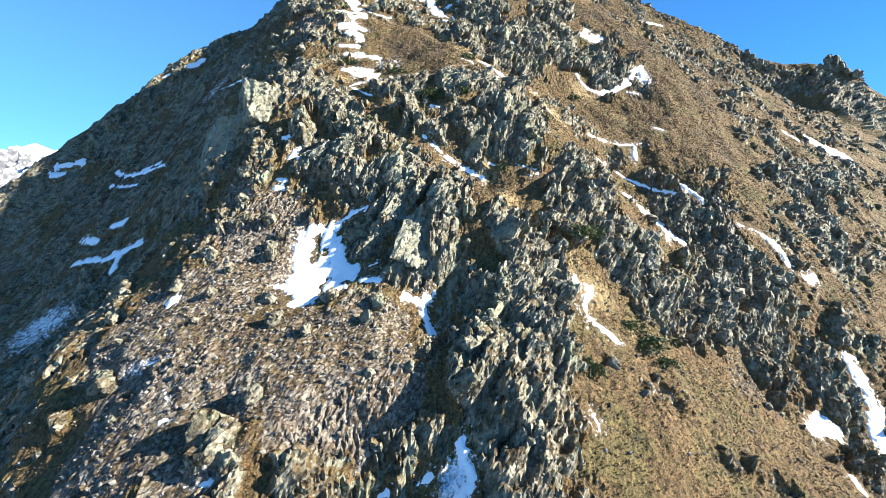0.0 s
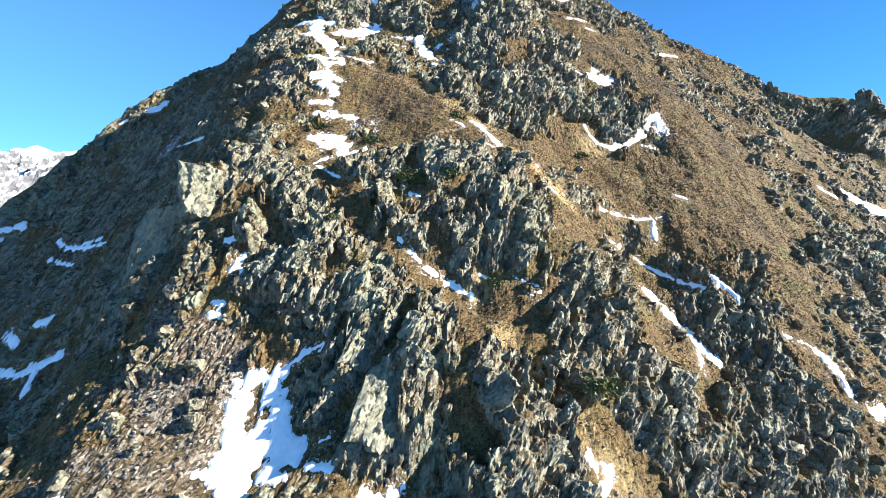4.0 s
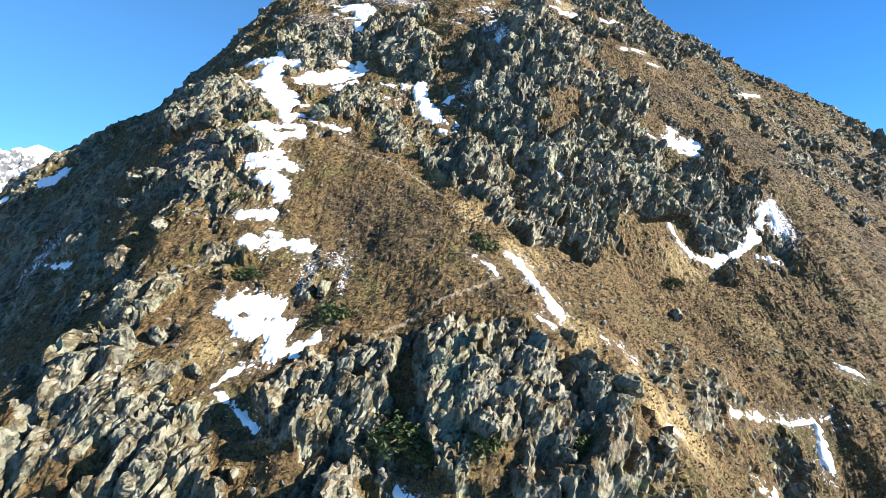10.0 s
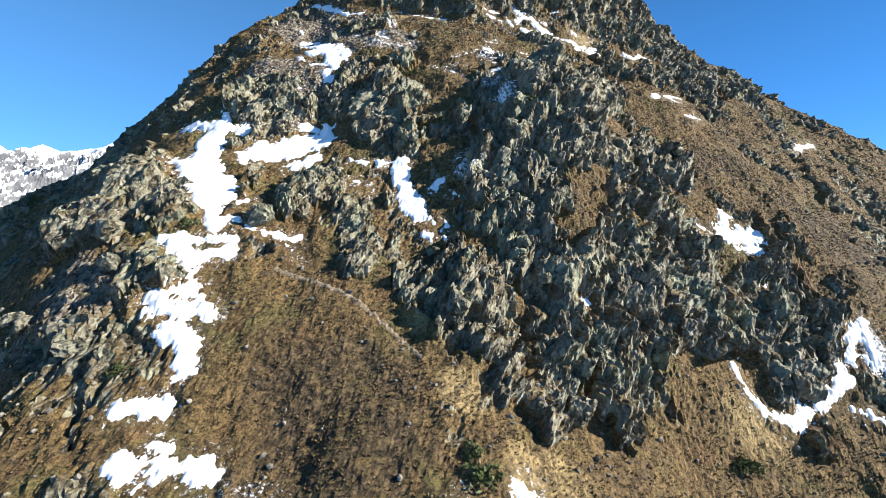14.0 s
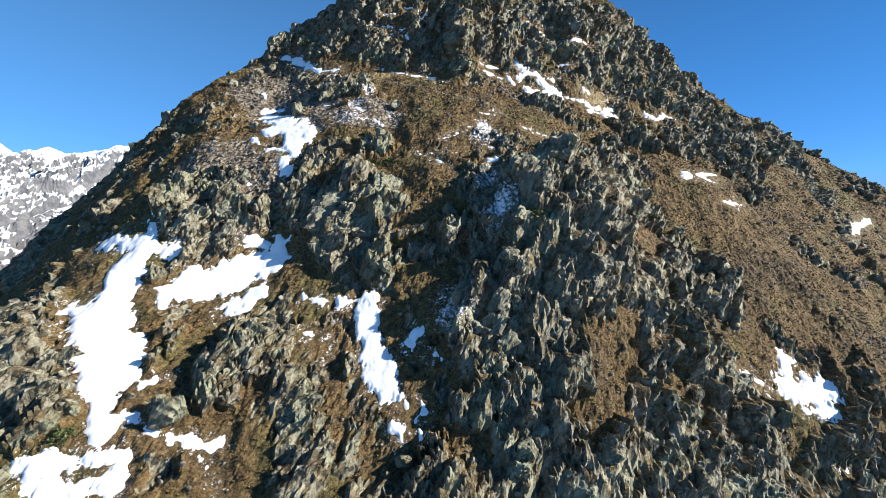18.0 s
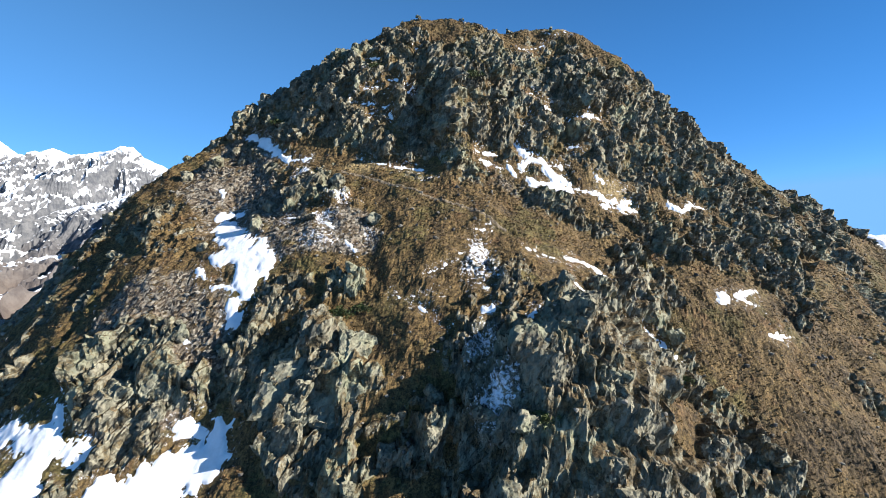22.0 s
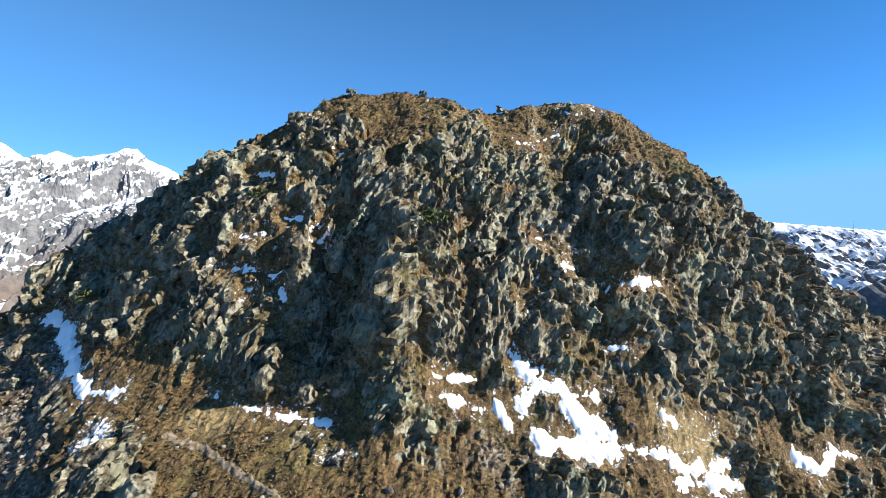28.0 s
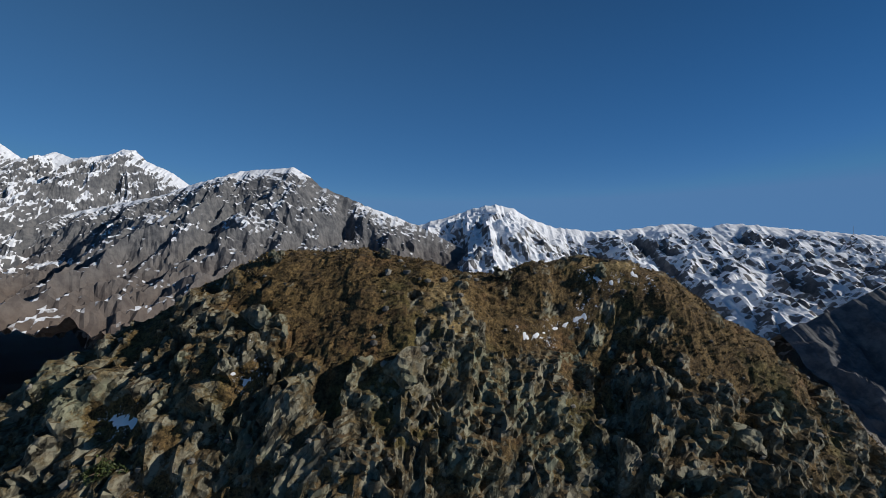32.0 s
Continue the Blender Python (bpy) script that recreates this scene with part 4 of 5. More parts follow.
def sample(g, u, v):
    """The nearest grid value of a mask."""
    return g[np.clip(np.searchsorted(GRID_Y, v), 0, len(GRID_Y) - 1), np.clip(np.searchsorted(GRID_X, u), 0, len(GRID_X) - 1)]


def mesh_of(name, verts, faces, material, flat=True):
    mesh = bpy.data.meshes.new(name)
    mesh.from_pydata([tuple(v) for v in verts], [], [tuple(f) for f in faces])
    if flat:
        mesh.shade_flat()
    else:
        mesh.shade_smooth()
    mesh.materials.append(material)
    return mesh


def thing(name, place=(0, 0, 0)):
    ob = new(name)
    ob.location = place
    return ob


def part(name, mesh, parent, m=None, label=""):
    ob = new(name, mesh)
    ob.parent = parent
    if m is not None:
        ob.matrix_basis = m
    return tagged(ob, label)


# ---- broken rock ----
def make_rock_material(name="crag_rock", pale=0.0):
    n = Nodes(name)
    c, cracks, turned = rock_colour(n)
    c = n.mix(n.math("MULTIPLY", n.chance(), 0.3), c, n.mix(n.chance(), (0.11, 0.105, 0.085), (0.26, 0.265, 0.19)))
    moss = n.span(n.noise(1.2, 7, 0.75, seed=21.0), 0.5, 0.6)
    c = n.mix(n.math("MULTIPLY", moss, 0.65 - 0.5 * pale), c, n.mix(n.span(n.noise(0.15, 4, 0.7), 0.4, 0.6), (0.035, 0.028, 0.014), (0.155, 0.11, 0.05)))
    if pale:
        c = n.mix(n.math("MULTIPLY", n.span(n.noise(0.9, 6, 0.7, seed=41.0), 0.36, 0.55), pale), c, n.mix(n.noise(0.25, 6, 0.8, seed=43.0), (0.2, 0.215, 0.15), (0.36, 0.37, 0.275)))
    relief = n.bump(n.noise(0.9, 6, 0.7, (1, 1, 0.35), 3.0), 0.15, 0.6, n.vector("NORMALIZE", turned))
    relief = n.bump(n.math("SUBTRACT", 0.0, cracks), 0.15, 1.0, relief)
    return n.done(c, n.bump(n.noise(0.11, 6, 0.85), 0.04, 0.8, relief))


ROCKY, PALE_ROCK = make_rock_material(), make_rock_material("lichen_rock", 0.3)


def block_mesh(name, seed, detail, rough, material, planes=7, cracks=0.1):
    """A broken block about 1 m across, with flat faces and chipped edges."""
    rng = np.random.default_rng(seed)
    bm = bmesh.new()
    bmesh.ops.create_icosphere(bm, subdivisions=detail, radius=1.0)
    ways = np.concatenate([np.eye(3), -np.eye(3), rng.normal(size=(planes, 3))]) + rng.normal(size=(planes + 6, 3)) * 0.22
    ways /= np.linalg.norm(ways, axis=1)[:, None]
    reach = np.r_[rng.uniform(0.3, 0.46, 6), rng.uniform(0.36, 0.54, planes)]
    co = np.array([v.co for v in bm.verts])
    far = np.min(np.where(co @ ways.T > 0.05, reach / np.maximum(co @ ways.T, 0.05), 0.75), axis=1)
    far = far * (1 + rough * fbm(co[:, 0] * 4 + seed, co[:, 1] * 4 + co[:, 2] * 3, 3, seed))
    p = co * far[:, None]
    far = 1 + cracks * blocks3(p[:, 0] * 4.4 + seed, p[:, 1] * 4.4, p[:, 2] * 3.0, seed + 3, 1.4) + 0.5 * cracks * blocks3(p[:, 0] * 9.0, p[:, 1] * 9.0, p[:, 2] * 6.0 + seed, seed + 5, 1.4)
    for v, q in zip(bm.verts, p * far[:, None]):
        v.co = q
    mesh = bpy.data.meshes.new(name)
    bm.to_mesh(mesh)
    bm.free()
    mesh.shade_flat()
    mesh.materials.append(material)
    return mesh


BLOCKS = [block_mesh("block", 150 + n, 4, 0.05, ROCKY, 8, 0.17) for n in range(14)]
PALE_BLOCKS = [block_mesh("block", 180 + n, 4, 0.05, PALE_ROCK, 8, 0.16) for n in range(8)]
SLABS = [block_mesh("slab", 190 + n, 5, 0.03, PALE_ROCK, 6, 0.13) for n in range(4)]
LUMPS = [block_mesh("stone", 200 + n, 3, 0.12, ROCKY, 8, 0.16) for n in range(10)]
LIE = Matrix((tuple(SHEETS), tuple(ACROSS), tuple(GRAIN))).transposed().to_quaternion()


def outcrop(text, width, rng, label, forms):
    """A rib of steep blocks that stand out of the slope along a line on the map."""
    line = np.array([tuple(map(float, p.split(","))) for p in text.split()])
    foot, _ = on_ground(*line.mean(0))
    crag = tagged(thing("rock_outcrop", foot), label, "rock outcrop", "crags on the face")
    rise = climb(line[:, 0], line[:, 1])
    length = np.hypot(np.diff(line[:, 0]), np.diff(rise)).sum()
    high = line[:, 1].mean() > 121
    for n in range(int(np.clip(2 + 2.2 * (length + width) / width, 4, 11))):
        t = rng.uniform(0, len(line) - 1)
        u, v = np.interp(t, range(len(line)), line[:, 0]), np.interp(t, range(len(line)), line[:, 1])
        p, normal = on_ground(u + rng.uniform(-0.42, 0.42) * width, v + rng.uniform(-0.25, 0.25) * width)
        size = min(width, 6.0) * rng.uniform(0.2, 0.46) * (0.55 if high else 1.0)
        turn = Euler([radians(rng.uniform(-16, 16)) for _ in range(3)]).to_quaternion() @ LIE
        stretch = (size * rng.uniform(0.75, 1.1), size * rng.uniform(0.8, 1.2), size * rng.uniform(1.1, 1.7))
        m = Matrix.LocRotScale(Vector(p - foot) - Vector(normal) * size * 0.27, turn, stretch)
        part("block", forms[rng.integers(len(forms))], crag, m)
    return crag


rng = np.random.default_rng(7)
for text, width in RIBS:
    u, v = map(float, text.split()[0].split(","))
    forms = PALE_BLOCKS if v < 66 and u < 2 else BLOCKS
    tone = "pale grey-green" if forms is PALE_BLOCKS else "dark grey" if rng.random() < 0.5 else "lichen-green grey"
    size = "Tall" if len(text.split()) > 2 else "Broad" if width > 5 else "Jagged"
    site = "in the summit cliff" if v > 124 else "on the stony lower slope" if v < 58 else "among dry brown grass"
    outcrop(text, width, rng, f"{size} {tone} rock outcrop {site}", forms)


def big_crag(label, pieces):
    """A landmark crag of a few great blocks: middle, size, and turns of each in degrees."""
    foot = Vector(pieces[0][0])
    crag = tagged(thing("rock_tower" if len(pieces) > 3 else "rock_slab", foot), label, "rock outcrop", "crags on the face")
    for n, (place, stretch, turns) in enumerate(pieces):
        m = Matrix.LocRotScale(Vector(place) - foot, Euler([radians(a) for a in turns]), stretch)
        part("block", SLABS[n % 4], crag, m)


big_crag("tall pale grey-green rock tower beside the shaded flank", (
    ((-25.6, 64.8, 93.0), (9.5, 8.0, 13.6), (-12, 5, 10)),
    ((-24.6, 64.6, 96.6), (8.0, 8.0, 9.5), (-8, 8, 35)),
    ((-28.2, 65.4, 91.5), (5.0, 6.0, 9.0), (-10, 2, -20)),
    ((-25.8, 62.8, 88.5), (6.5, 5.5, 7.5), (-20, 14, 25)),
    ((-22.6, 63.0, 91.0), (5.5, 6.0, 8.0), (-15, 8, 30)),
    ((-25.4, 65.2, 97.6), (5.0, 4.5, 7.0), (-5, 24, 60)),
))
big_crag("pale grey slab of rock leaning over the snow patch", (
    ((-3.6, 53.2, 84.4), (4.0, 3.4, 9.5), (-28, 30, 12)),
    ((-5.6, 51.6, 81.8), (3.0, 3.0, 6.5), (-24, 34, 8)),
))
big_crag("great pale grey slanting slab with a flat face", (
    ((-1.4, 49.8, 80.3), (5.6, 4.0, 12.0), (-30, 27, 14)),
    ((0.6, 51.4, 83.2), (3.6, 3.6, 7.0), (-26, 24, 10)),
    ((-3.4, 47.4, 77.2), (3.6, 3.2, 6.0), (-28, 30, 16)),
))
big_crag("broad light green lichen-covered slab above the snow", (
    ((-4.4, 106.9, 137.2), (7.4, 3.8, 7.6), (-36, 10, 6)),
    ((-2.2, 107.6, 138.6), (4.6, 3.6, 5.6), (-32, 14, 20)),
    ((-6.4, 106.2, 135.2), (4.0, 3.4, 4.6), (-30, 8, -10)),
))


def pinnacle(u, v, w, h, count, label):
    """Upright splinters of dark rock on the crest."""
    foot, _ = on_ground(u, v)
    crag = tagged(thing("rock_pinnacle", foot), label, "rock pinnacle", "pinnacles on the crest")
    for n in range(count):
        a = (n + 0.5) / count - 0.5
        p, _ = on_ground(u + a * w, v + rng.uniform(-0.6, 0.6))
        tall = h * rng.uniform(0.65, 1.1) * (1 - 0.5 * abs(a))
        m = Matrix.LocRotScale(Vector(p - foot) + Vector((0, 0, tall * 0.2)), Euler((rng.uniform(-0.1, 0.1), rng.uniform(-0.12, 0.12), rng.uniform(0, 6.28))), (w / count * 2.0, w / count * 1.9, tall * 1.3))
        part("splinter", BLOCKS[rng.integers(len(BLOCKS))], crag, m)


for u, v, w, h, count in ((53.4, 141.0, 4.2, 3.0, 4), (58.5, 139.5, 5.0, 1.6, 4), (85.5, 130.0, 7.0, 2.6, 6), (99.5, 124.5, 8.0, 4.8, 7), (105.5, 123.0, 5.0, 2.5, 5)):
    pinnacle(u, v, w, h, count, "dark splintered rock pinnacle standing on the mountain crest")


# ---- snow ----
def make_snow_material():
    n = Nodes("old_snow", 0.55, 0.3)
    c = n.mix(n.span(n.noise(0.8, 4, 0.6), 0.4, 0.7), (0.84, 0.86, 0.89), (0.76, 0.78, 0.8))
    c = n.mix(n.span(n.noise(0.25, 5, 0.8, seed=4.0), 0.68, 0.76), c, (0.35, 0.3, 0.25))
    relief = n.bump(n.noise(0.9, 4, 0.5), 0.12, 0.6)
    return n.done(c, n.bump(n.noise(0.15, 4, 0.7, seed=2.0), 0.03, 0.6, relief))


SNOW = make_snow_material()


def snow_patch(lines, label):
    xs = [p[0] for line, w in lines for p in line]
    ys = [p[1] for line, w in lines for p in line]
    room = max(w for _, w in lines) / 2 + 1.2
    gap = 0.09 if room < 2.4 else 0.13
    x, y = np.meshgrid(np.arange(min(xs) - room, max(xs) + room, gap), np.arange(min(ys) - room, max(ys) + room, gap * (0.6 if min(ys) > 123 else 1.0)))
    deep = snow_depth(x, y, lines)
    p, normal = on_ground(x.ravel(), y.ravel())
    p, normal = p.reshape(*x.shape, 3), np.array((0.0, -0.6, 0.8))
    thick = np.clip(-0.03 + 0.35 * deep, -0.3, 0.12) + 0.03 * fbm(x / 0.9, y / 0.9, 3, 140)
    p = p + normal * thick[..., None]
    keep = deep > -0.6
    k = np.arange(x.size).reshape(x.shape)
    cell = keep[:-1, :-1] & keep[:-1, 1:] & keep[1:, 1:] & keep[1:, :-1]
    quads = np.stack([k[:-1, :-1], k[:-1, 1:], k[1:, 1:], k[1:, :-1]], -1)[cell]
    if not len(quads):
        return
    used, quads = np.unique(quads, return_inverse=True)
    verts = p.reshape(-1, 3)[used]
    foot = verts.mean(0)
    mesh = mesh_of("snow_patch", verts - foot, quads.reshape(-1, 4), SNOW, flat=False)
    ob = tagged(new("snow_patch", mesh), label, "snow patch", "snow patches on the face")
    ob.location = foot


def touching(a, b):
    reach = (a[1] + b[1]) / 2 + 0.4
    return any(math.hypot(p[0] - q[0], p[1] - q[1]) < reach for p in a[0] for q in b[0])


loose = list(SNOW_LINES)
while loose:
    heap = [loose.pop(0)]
    grown = True
    while grown:
        more = [s for s in loose if any(touching(s, t) for t in heap)]
        loose = [s for s in loose if s not in more]
        heap, grown = heap + more, bool(more)
    span = sum(w for _, w in heap)
    site = "under the summit cliff" if heap[0][0][0][1] > 118 else "on the grassy slope" if heap[0][0][0][0] > 20 else "between the rocks"
    kind = "Large white old snow patch" if span > 5 else "Narrow streak of white snow" if len(heap[0][0]) > 2 else "Small patch of white snow"
    snow_patch(heap, f"{kind} lying {site}")


# ---- trodden trail across the ledges ----
def make_trail_material():
    n = Nodes("trodden_earth")
    c = n.mix(n.span(n.noise(0.3, 5, 0.7), 0.35, 0.65), (0.11, 0.085, 0.055), (0.27, 0.215, 0.15))
    return n.done(c, n.bump(n.noise(0.2, 4, 0.7), 0.05))


TRAIL = make_trail_material()


def trail(text, width):
    line = [tuple(map(float, p.split(","))) for p in text.split()]
    us, vs = zip(*line)
    s = np.linspace(0, 1, 40 * len(line))
    u, v = np.interp(s, np.linspace(0, 1, len(line)), us), np.interp(s, np.linspace(0, 1, len(line)), vs)
    v = v + 0.15 * fbm(s * 30, s * 0 + 2.0, 3, 7)
    across = np.linspace(-0.5, 0.5, 5)
    uu, vv = u[:, None] + 0 * across, v[:, None] + width * across * (1 + 0.4 * fbm(s * 40, s * 0, 2, 8))[:, None]
    p, _ = on_ground(uu.ravel(), vv.ravel())
    p = p.reshape(*uu.shape, 3)
    p[..., 2] += 0.06 - 0.5 * np.abs(across) ** 2
    tagged(sheet("trail", p[..., 0], p[..., 1], p[..., 2], TRAIL), "narrow trodden earth trail across the slope", "path", kind="structure")


trail("-7.2,122.4 -4.8,122.0 -2.0,120.8 1.0,119.6 4.0,118.4 5.8,117.9 7.6,117.2 9.5,116.4", 0.5)
trail("-4.3,70.3 -1.5,71.7 1.6,73.1 5.1,75.2", 0.4)
trail("-11.2,89.2 -8.4,88.8 -4.8,87.6 -2.0,86.2 0.4,84.8", 0.5)


# ---- loose stones and tussocks ----
def many(name, forms, where, normals, sizes, turns, material, squash=1.0):
    """Copies of small forms joined into one mesh."""
    allv, allf, base = [], [], 0
    pick = np.random.default_rng(3).integers(0, len(forms), len(where))
    for n, (verts, faces) in enumerate(forms):
        k = np.where(pick == n)[0]
        if not len(k):
            continue
        c, s = np.cos(turns[k]), np.sin(turns[k])
        x = verts[None, :, 0] * c[:, None] - verts[None, :, 1] * s[:, None]
        y = verts[None, :, 0] * s[:, None] + verts[None, :, 1] * c[:, None]
        local = np.stack([x, y, np.broadcast_to(verts[None, :, 2] * squash, x.shape)], -1) * sizes[k][:, None, None]
        allv.append((local + where[k][:, None]).reshape(-1, 3))
        f = faces[None] + (np.arange(len(k)) * len(verts))[:, None, None] + base
        allf.append(f.reshape(-1, 3))
        base += len(k) * len(verts)
    v, f = np.concatenate(allv), np.concatenate(allf)
    mesh = bpy.data.meshes.new(name)
    mesh.vertices.add(len(v))
    mesh.vertices.foreach_set("co", v.astype(np.float32).ravel())
    mesh.loops.add(f.size)
    mesh.loops.foreach_set("vertex_index", f.astype(np.int32).ravel())
    mesh.polygons.add(len(f))
    mesh.polygons.foreach_set("loop_start", np.arange(0, f.size, 3, dtype=np.int32))
    mesh.update(calc_edges=True)
    mesh.shade_flat()
    mesh.materials.append(material)
    return new(name, mesh)


def stone_form(seed):
    rng = np.random.default_rng(seed)
    bm = bmesh.new()
    bmesh.ops.create_icosphere(bm, subdivisions=1, radius=0.5)
    v = np.array([w.co for w in bm.verts]) * rng.uniform(0.65, 1.15, (len(bm.verts), 1)) * rng.uniform(0.6, 1.2, 3)
    f = np.array([[w.index for w in g.verts] for g in bm.faces])
    bm.free()
    return v, f


def tuft_form(seed):
    """A clump of bent dry blades from one root."""
    rng = np.random.default_rng(seed)
    v, f = [], []
    for n in range(6):
        a, lean = n * 1.05 + rng.uniform(-0.5, 0.5), rng.uniform(0.25, 0.8)
        x, y = math.cos(a), math.sin(a)
        w, h = rng.uniform(0.16, 0.3), rng.uniform(0.5, 1.0)
        b = len(v)
        v += [(0.1 * x - w * y, 0.1 * y + w * x, -0.15), (0.1 * x + w * y, 0.1 * y - w * x, -0.15), (lean * x, lean * y - 0.25, h)]
        f.append((b, b + 1, b + 2))
    return np.array(v), np.array(f)


def make_stone_material():
    n = Nodes("loose_stone")
    r = n.island()
    c = n.mix(r, (0.06, 0.055, 0.05), (0.27, 0.25, 0.21))
    c = n.mix(n.span(n.noise(0.15, 5, 0.7), 0.45, 0.7), c, (0.17, 0.155, 0.125))
    return n.done(c, n.bump(n.noise(0.1, 4, 0.7), 0.03))


def make_tuft_material():
    n = Nodes("dry_grass", 0.8, 0.2)
    c = n.mix(n.island(), (0.055, 0.039, 0.02), (0.27, 0.195, 0.09))
    c = n.mix(n.span(n.noise(5.0, 3, 0.5), 0.5, 0.7), c, (0.18, 0.105, 0.05))
    return n.done(c)


STONE, TUFT = make_stone_material(), make_tuft_material()
rng = np.random.default_rng(11)
u, v = rng.uniform(-66, 90, 90000), rng.uniform(29, 140, 90000)
rocky, stony, snowy = sample(ROCK, u, v), sample(SCREE, u, v), sample(BARE, u, v)
keep = (rng.random(len(u)) < 0.06 + 0.75 * stony * (1 - rocky) + 0.10 * rocky) & (snowy < 0.3)
u, v = u[keep][:18000], v[keep][:18000]
size = 0.13 + 0.4 * rng.random(len(u)) ** 2.5
p, nrm = on_ground(u, v)
p = p + nrm * (size * 0.12)[:, None]
stones = many("loose_stones", [stone_form(n) for n in range(8)], p[300:], nrm[300:], size[300:], rng.uniform(0, 6.28, len(u) - 300), STONE, 0.8)
tagged(stones, "loose grey and brown stones strewn over the slope", "stones", kind="stuff")

u, v = rng.uniform(-45, 70, 330000), rng.uniform(29, 143, 330000)
rocky, stony, snowy = sample(ROCK, u, v), sample(SCREE, u, v), sample(BARE, u, v)
patchy = fbm(u / 3, v / 3, 3, 33)
keep = (rng.random(len(u)) < (1 - rocky) * (1 - 0.75 * stony) * np.clip(0.55 + 0.5 * patchy, 0.1, 1)) & (snowy < 0.25)
u, v = u[keep][:105000], v[keep][:105000]
p, nrm = on_ground(u, v)
size = rng.uniform(0.1, 0.24, len(u))
grass = many("dry_grass", [tuft_form(n) for n in range(8)], p, nrm, size, rng.uniform(0, 6.28, len(u)), TUFT, 0.65)
tagged(grass, "dry brown mountain grass in tussocks on the slope", "grass", kind="stuff")


# ---- boulders that can be told apart ----
def boulder(u, v, size, rng, label, group="boulders on the slope"):
    p, nrm = on_ground(u, v)
    ob = tagged(new("boulder", LUMPS[rng.integers(len(LUMPS))]), label, "boulder", group)
    ob.matrix_basis = Matrix.LocRotScale(Vector(p) + Vector(nrm) * size * 0.2, Euler(rng.uniform(0, 6.28, 3)), Vector(rng.uniform(0.75, 1.3, 3)) * size)


rng = np.random.default_rng(5)
made = 0
while made < 230:
    u, v = rng.uniform(-40, 60), rng.uniform(34, 134)
    if sample(SCREE, u, v) + 0.5 * sample(ROCK, u, v) > rng.random() * 1.2 and sample(BARE, u, v) < 0.3:
        made += 1
        where = "among loose stones" if sample(SCREE, u, v) > 0.4 else "beside a crag" if sample(ROCK, u, v) > 0.5 else "in dry grass"
        boulder(u, v, rng.uniform(0.7, 1.7), rng, f"Angular grey boulder lying {where}")
for u, v in ((0.0, 136.0), (5.6, 137.0), (12.0, 138.0), (17.6, 138.0)):
    p, nrm = on_ground(u, v)
    pile = tagged(thing("cairn", p), "small heap of grey stones on the grassy summit", "cairn", "heaps of stones on the summit")
    for n in range(7):
        s = rng.uniform(0.25, 0.5)
        m = Matrix.LocRotScale(Vector((rng.uniform(-0.35, 0.35), rng.uniform(-0.3, 0.3), 0.05 + 0.08 * n)), Euler(rng.uniform(0, 6.28, 3)), (s, s, s * 0.8))
        part("stone", LUMPS[rng.integers(len(LUMPS))], pile, m)


# ---- low evergreen shrubs ----
def make_leaf_material():
    n = Nodes("evergreen_leaf", 0.6, 0.3)
    return n.done(n.mix(n.island(), (0.03, 0.045, 0.015), (0.10, 0.12, 0.035)))


def make_bark_material():
    n = Nodes("bark")
    return n.done(n.mix(n.noise(0.1, 4), (0.07, 0.045, 0.03), (0.18, 0.13, 0.09)))


LEAF, BARK = make_leaf_material(), make_bark_material()


def shrub_meshes(seed):
    rng = np.random.default_rng(seed)
    verts, faces = [], []
    for n in range(420):
        a, b = rng.uniform(0, 6.28), rng.uniform(0.05, 1.5)
        r = rng.uniform(0.55, 1.0) * (0.8 + 0.25 * math.sin(3 * a + seed))
        c = np.array((math.cos(a) * math.cos(b) * r, math.sin(a) * math.cos(b) * r, 0.55 * math.sin(b) * r))
        k = len(verts)
        for _ in range(3):
            verts.append(c + rng.normal(size=3) * 0.075)
        faces.append((k, k + 1, k + 2))
    leaves = mesh_of("foliage", verts, faces, LEAF)
    verts, faces = [], []
    for n in range(6):
        a = n * 1.05 + rng.uniform(-0.3, 0.3)
        tip = np.array((0.6 * math.cos(a), 0.6 * math.sin(a), 0.35))
        side = np.array((-math.sin(a), math.cos(a), 0)) * 0.035
        k = len(verts)
        verts += [side, -side, np.array((0, 0, 0.06)), tip + side * 0.3, tip - side * 0.3, tip + (0, 0, 0.02)]
        faces += [(k, k + 1, k + 4, k + 3), (k + 1, k + 2, k + 5, k + 4), (k + 2, k, k + 3, k + 5), (k + 3, k + 4, k + 5)]
    return leaves, mesh_of("stems", verts, faces, BARK)


SHRUBS = [shrub_meshes(n) for n in range(4)]
for spots, size in (
    ("0,64 2.8,64 8,64.4 -1.6,64.8 14.4,50.8 12,38.4 18,45.6 19.6,44.8 20.4,43.6", 1.5),
    ("-16,129 6,128.5 -4.8,130 -2.4,109.6 10.4,101.6 21.6,109.6 -4,109.2", 1.1),
    ("-18.4,90.4 -18.4,82 -14.4,75.2 3.6,79.6 4,78.4 -9,60 7,57 24,88 -7,72", 1.2),
):
    for text in spots.split():
        u, v = map(float, text.split(","))
        p, nrm = on_ground(u, v)
        s = size * rng.uniform(0.7, 1.3)
        bush = tagged(thing("shrub", p), "low dark green evergreen shrub between the rocks", "shrub", "shrubs on the face")
        leaves, stems = SHRUBS[rng.integers(4)]
        tilt = Vector((0, -0.35, 0.94)).to_track_quat("Z", "Y").to_matrix().to_4x4()
        m = tilt @ Matrix.Diagonal((s * rng.uniform(0.9, 1.5), s, s, 1))
        part("foliage", leaves, bush, m)
        part("stems", stems, bush, m)


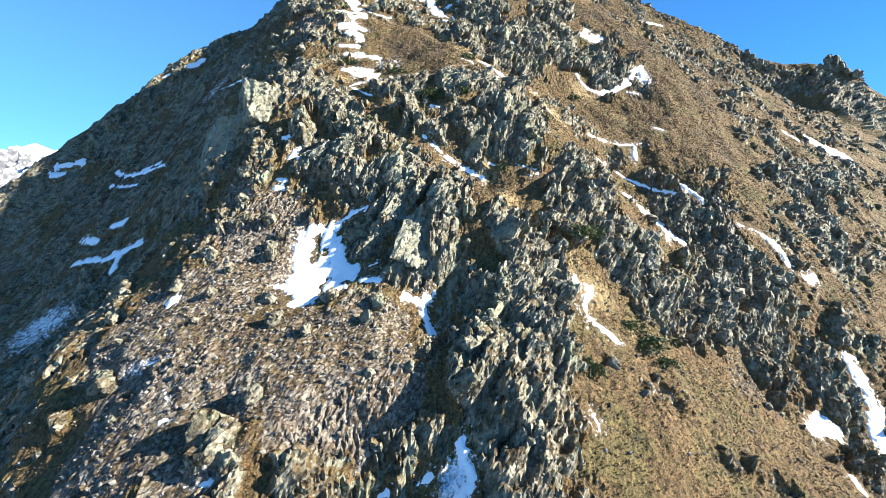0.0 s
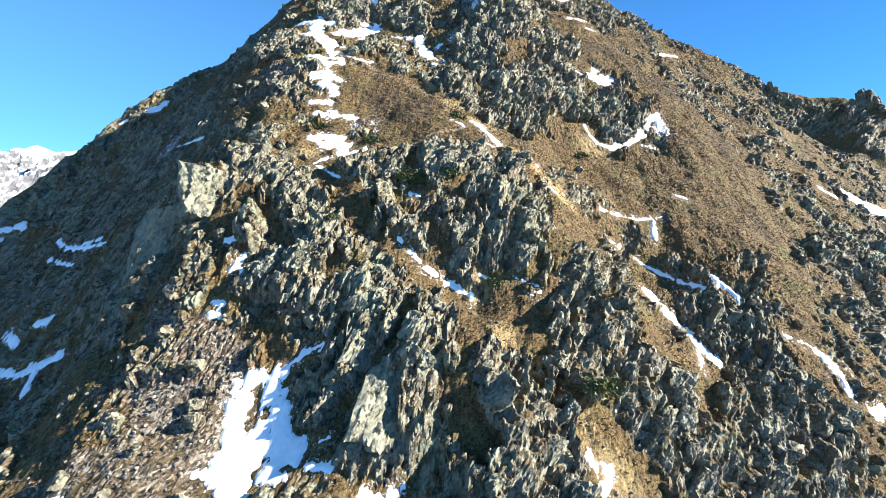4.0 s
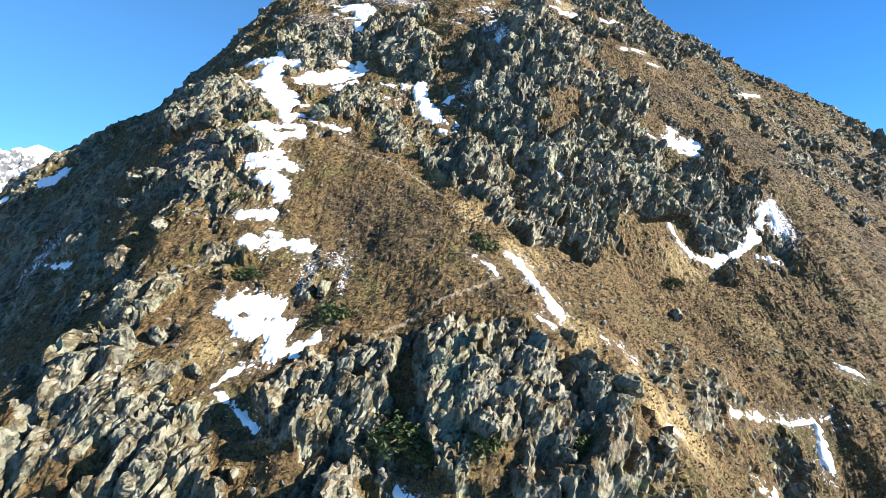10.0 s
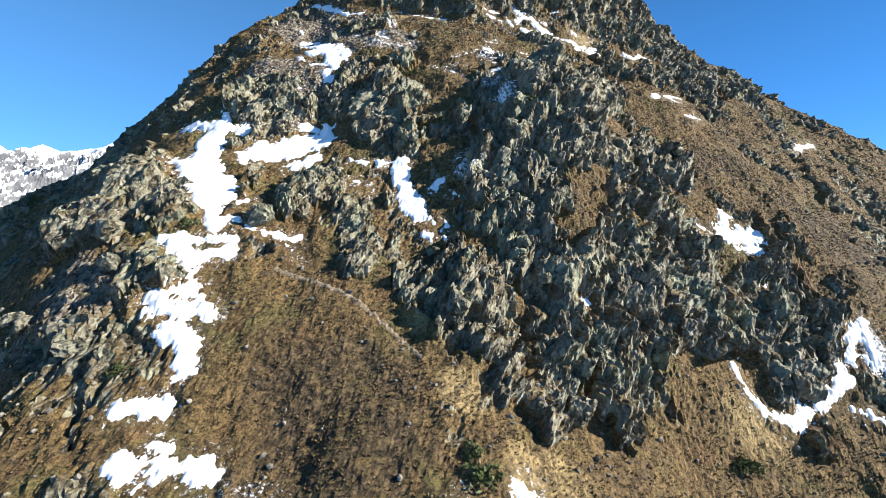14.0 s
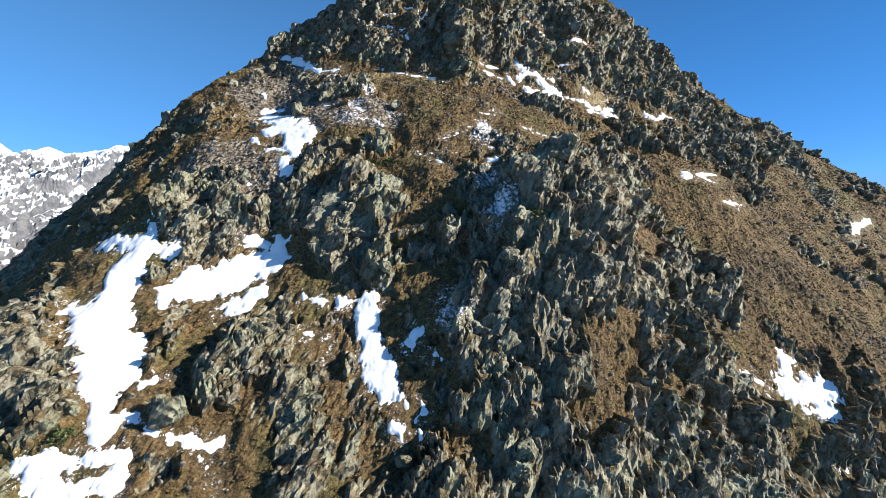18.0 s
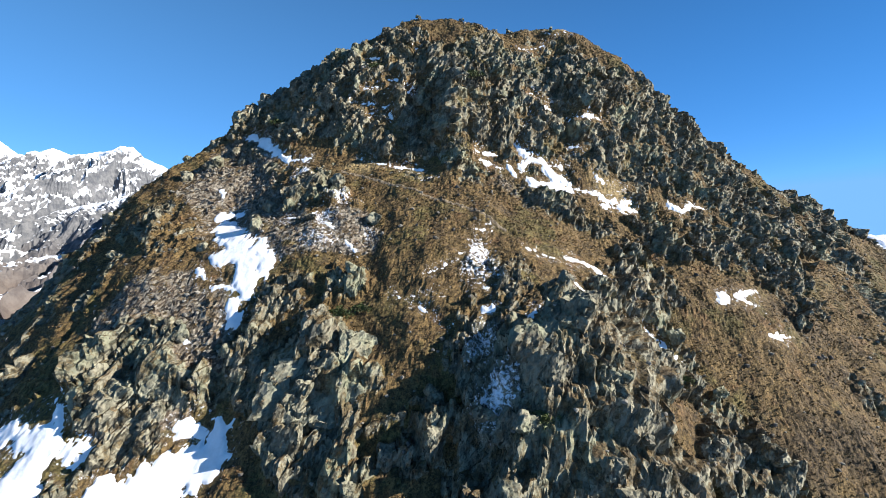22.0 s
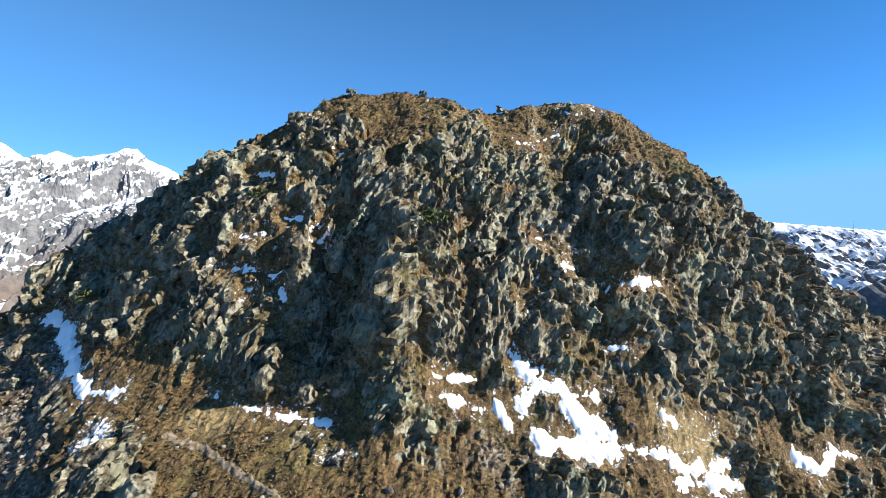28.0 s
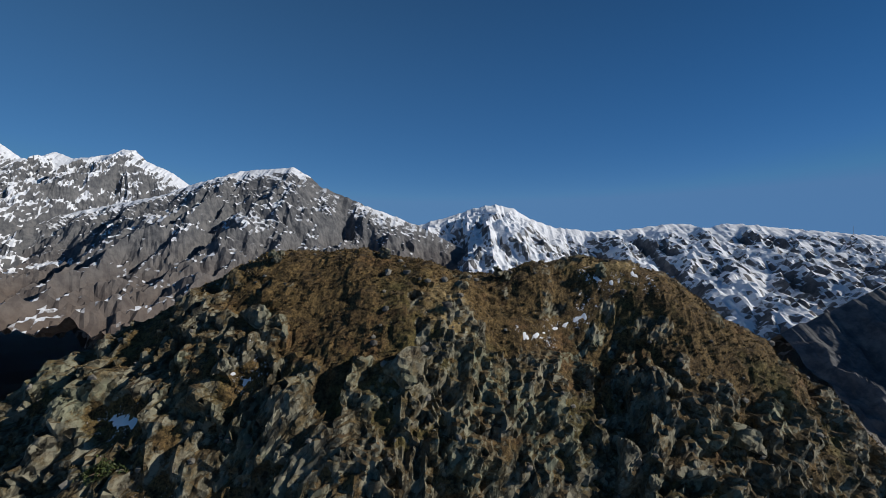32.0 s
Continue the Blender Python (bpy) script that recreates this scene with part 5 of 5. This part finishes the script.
# ---- the ranges beyond the valley ----
def make_range_material(name, snow, rise, brown):
    n = Nodes(name)
    at = n.add("ShaderNodeSeparateXYZ")
    n.put(n.add("ShaderNodeNewGeometry").outputs["Normal"], at.inputs[0])
    high = n.add("ShaderNodeSeparateXYZ")
    n.put(n.place, high.inputs[0])
    rock = n.mix(n.span(n.noise(45.0, 7, 0.7), 0.35, 0.65), (0.07, 0.075, 0.085), (0.17, 0.17, 0.172))
    heath = n.mix(n.span(n.noise(80.0, 6, 0.7, seed=3.0), 0.35, 0.65), (0.085, 0.06, 0.046), (0.15, 0.112, 0.086))
    c = n.mix(n.span(high.outputs[2], -300.0, 250.0), heath, rock) if brown else rock
    lie = n.math("ADD", n.math("MULTIPLY", at.outputs[2], 2.2), n.math("MULTIPLY", n.math("SUBTRACT", n.noise(420.0, 5, 0.55, seed=7.0), 0.5), 1.3))
    lie = n.math("ADD", lie, n.math("MULTIPLY", n.math("SUBTRACT", n.noise(60.0, 8, 0.72, (1, 1, 0.6), 9.0), 0.5), 0.9))
    lie = n.math("ADD", lie, n.math("MULTIPLY", high.outputs[2], rise))
    return n.done(n.mix(n.span(lie, snow - 0.12, snow + 0.12), c, (0.8, 0.83, 0.88)), n.bump(n.noise(25.0, 6, 0.7), 8.0, 0.5))


def far_range(name, skyline, y, depth, fall, rough, material, label, seed):
    """A mountain chain whose crest follows the skyline (east, height) at the distance y, with spurs and gullies below."""
    pairs = [tuple(map(float, p.split(","))) for p in skyline.split()]
    xs, zs = zip(*pairs)
    x, d = np.meshgrid(np.linspace(xs[0], xs[-1], 340), np.r_[-np.linspace(depth * 0.6, 20, 8), np.linspace(0, 1, 110) ** 1.3 * depth])
    crest = np.interp(x, xs, zs) + 9 * fbm(x / 55, x * 0, 4, seed)
    away = np.maximum(d, 0)
    bent = x + 90 * fbm(x / 500, d / 500, 3, seed + 2)
    spurs = 1 - 2 * np.abs(fbm(bent / 520, d / 1500, 3, seed + 5, 0.5))
    gully = 1 - 2 * np.abs(fbm(bent / 170, d / 330, 5, seed + 9, 0.55))
    z = crest - fall * np.abs(d) * (1 - 0.25 * np.minimum(away / depth, 1)) + rough * np.minimum(away / 260, 1) * (110 * (spurs - 0.5) + 52 * (gully - 0.4))
    z = np.maximum(z, -900)
    tagged(sheet(name, x, y - d, z, material), label, "mountain", kind="structure")


SNOWY = make_range_material("snow_mountain", 1.28, 0.0, False)
PATCHY = make_range_material("brown_mountain", 1.95, 0.0006, True)
SPRINKLED = make_range_material("plateau_mountain", 1.22, 0.0005, False)
SHADED = make_range_material("valley_slope", 2.6, 0.0, False)
far_range("backdrop_glacier_peaks", "-5360,909 -4832,1026 -4317,961 -4008,1001 -3833,876 -3706,841 -3511,921 -3351,856 -3174,873 -2998,891 -2921,928 -2797,922 -2699,824 -2502,740 -2331,622 -1914,460 -1429,168",
          4100, 1700, 0.6, 0.9, SNOWY, "high snow-covered mountain range with grey rock faces", 301)
far_range("backdrop_brown_spur", "-4481,106 -3470,213 -3222,239 -2974,289 -2687,353 -2403,402 -2042,465 -1861,529 -1683,574 -1485,625 -1329,631 -1134,644 -1037,590 -942,505 -826,462 -635,377 -443,307 -291,241 -64,126 314,-64",
          3300, 1800, 0.55, 0.8, PATCHY, "brown and grey mountain spur with snow near its crest", 401)
far_range("backdrop_plateau_range", "-806,-16 -393,245 -212,298 -76,333 126,399 282,420 416,383 549,302 727,238 1035,201 1342,222 1559,251 1732,263 1906,218 2013,257 2163,256 2419,229 2675,205 2970,178 3256,154 3803,186 4620,224",
          3900, 1700, 0.42, 0.75, SPRINKLED, "snow-sprinkled long flat mountain range across the valley", 501)
far_range("backdrop_shaded_slope", "1239,-210 1302,-177 1386,-144 1470,-100 1632,-23 1801,52 2107,159 2508,241 3200,380",
          2000, 1300, 0.6, 0.6, SHADED, "dark valley slope in shade", 601)

mast = tagged(thing("radio_mast", (3005, 3890, 150)), "thin grey radio mast on the snowy plateau", "mast")
bm = bmesh.new()
bmesh.ops.create_cone(bm, cap_ends=True, segments=8, radius1=1.6, radius2=0.5, depth=75, matrix=Matrix.Translation((0, 0, 50)))
pole = bpy.data.meshes.new("pole")
bm.to_mesh(pole)
bm.free()
pole.materials.append(STONE)
part("pole", pole, mast)
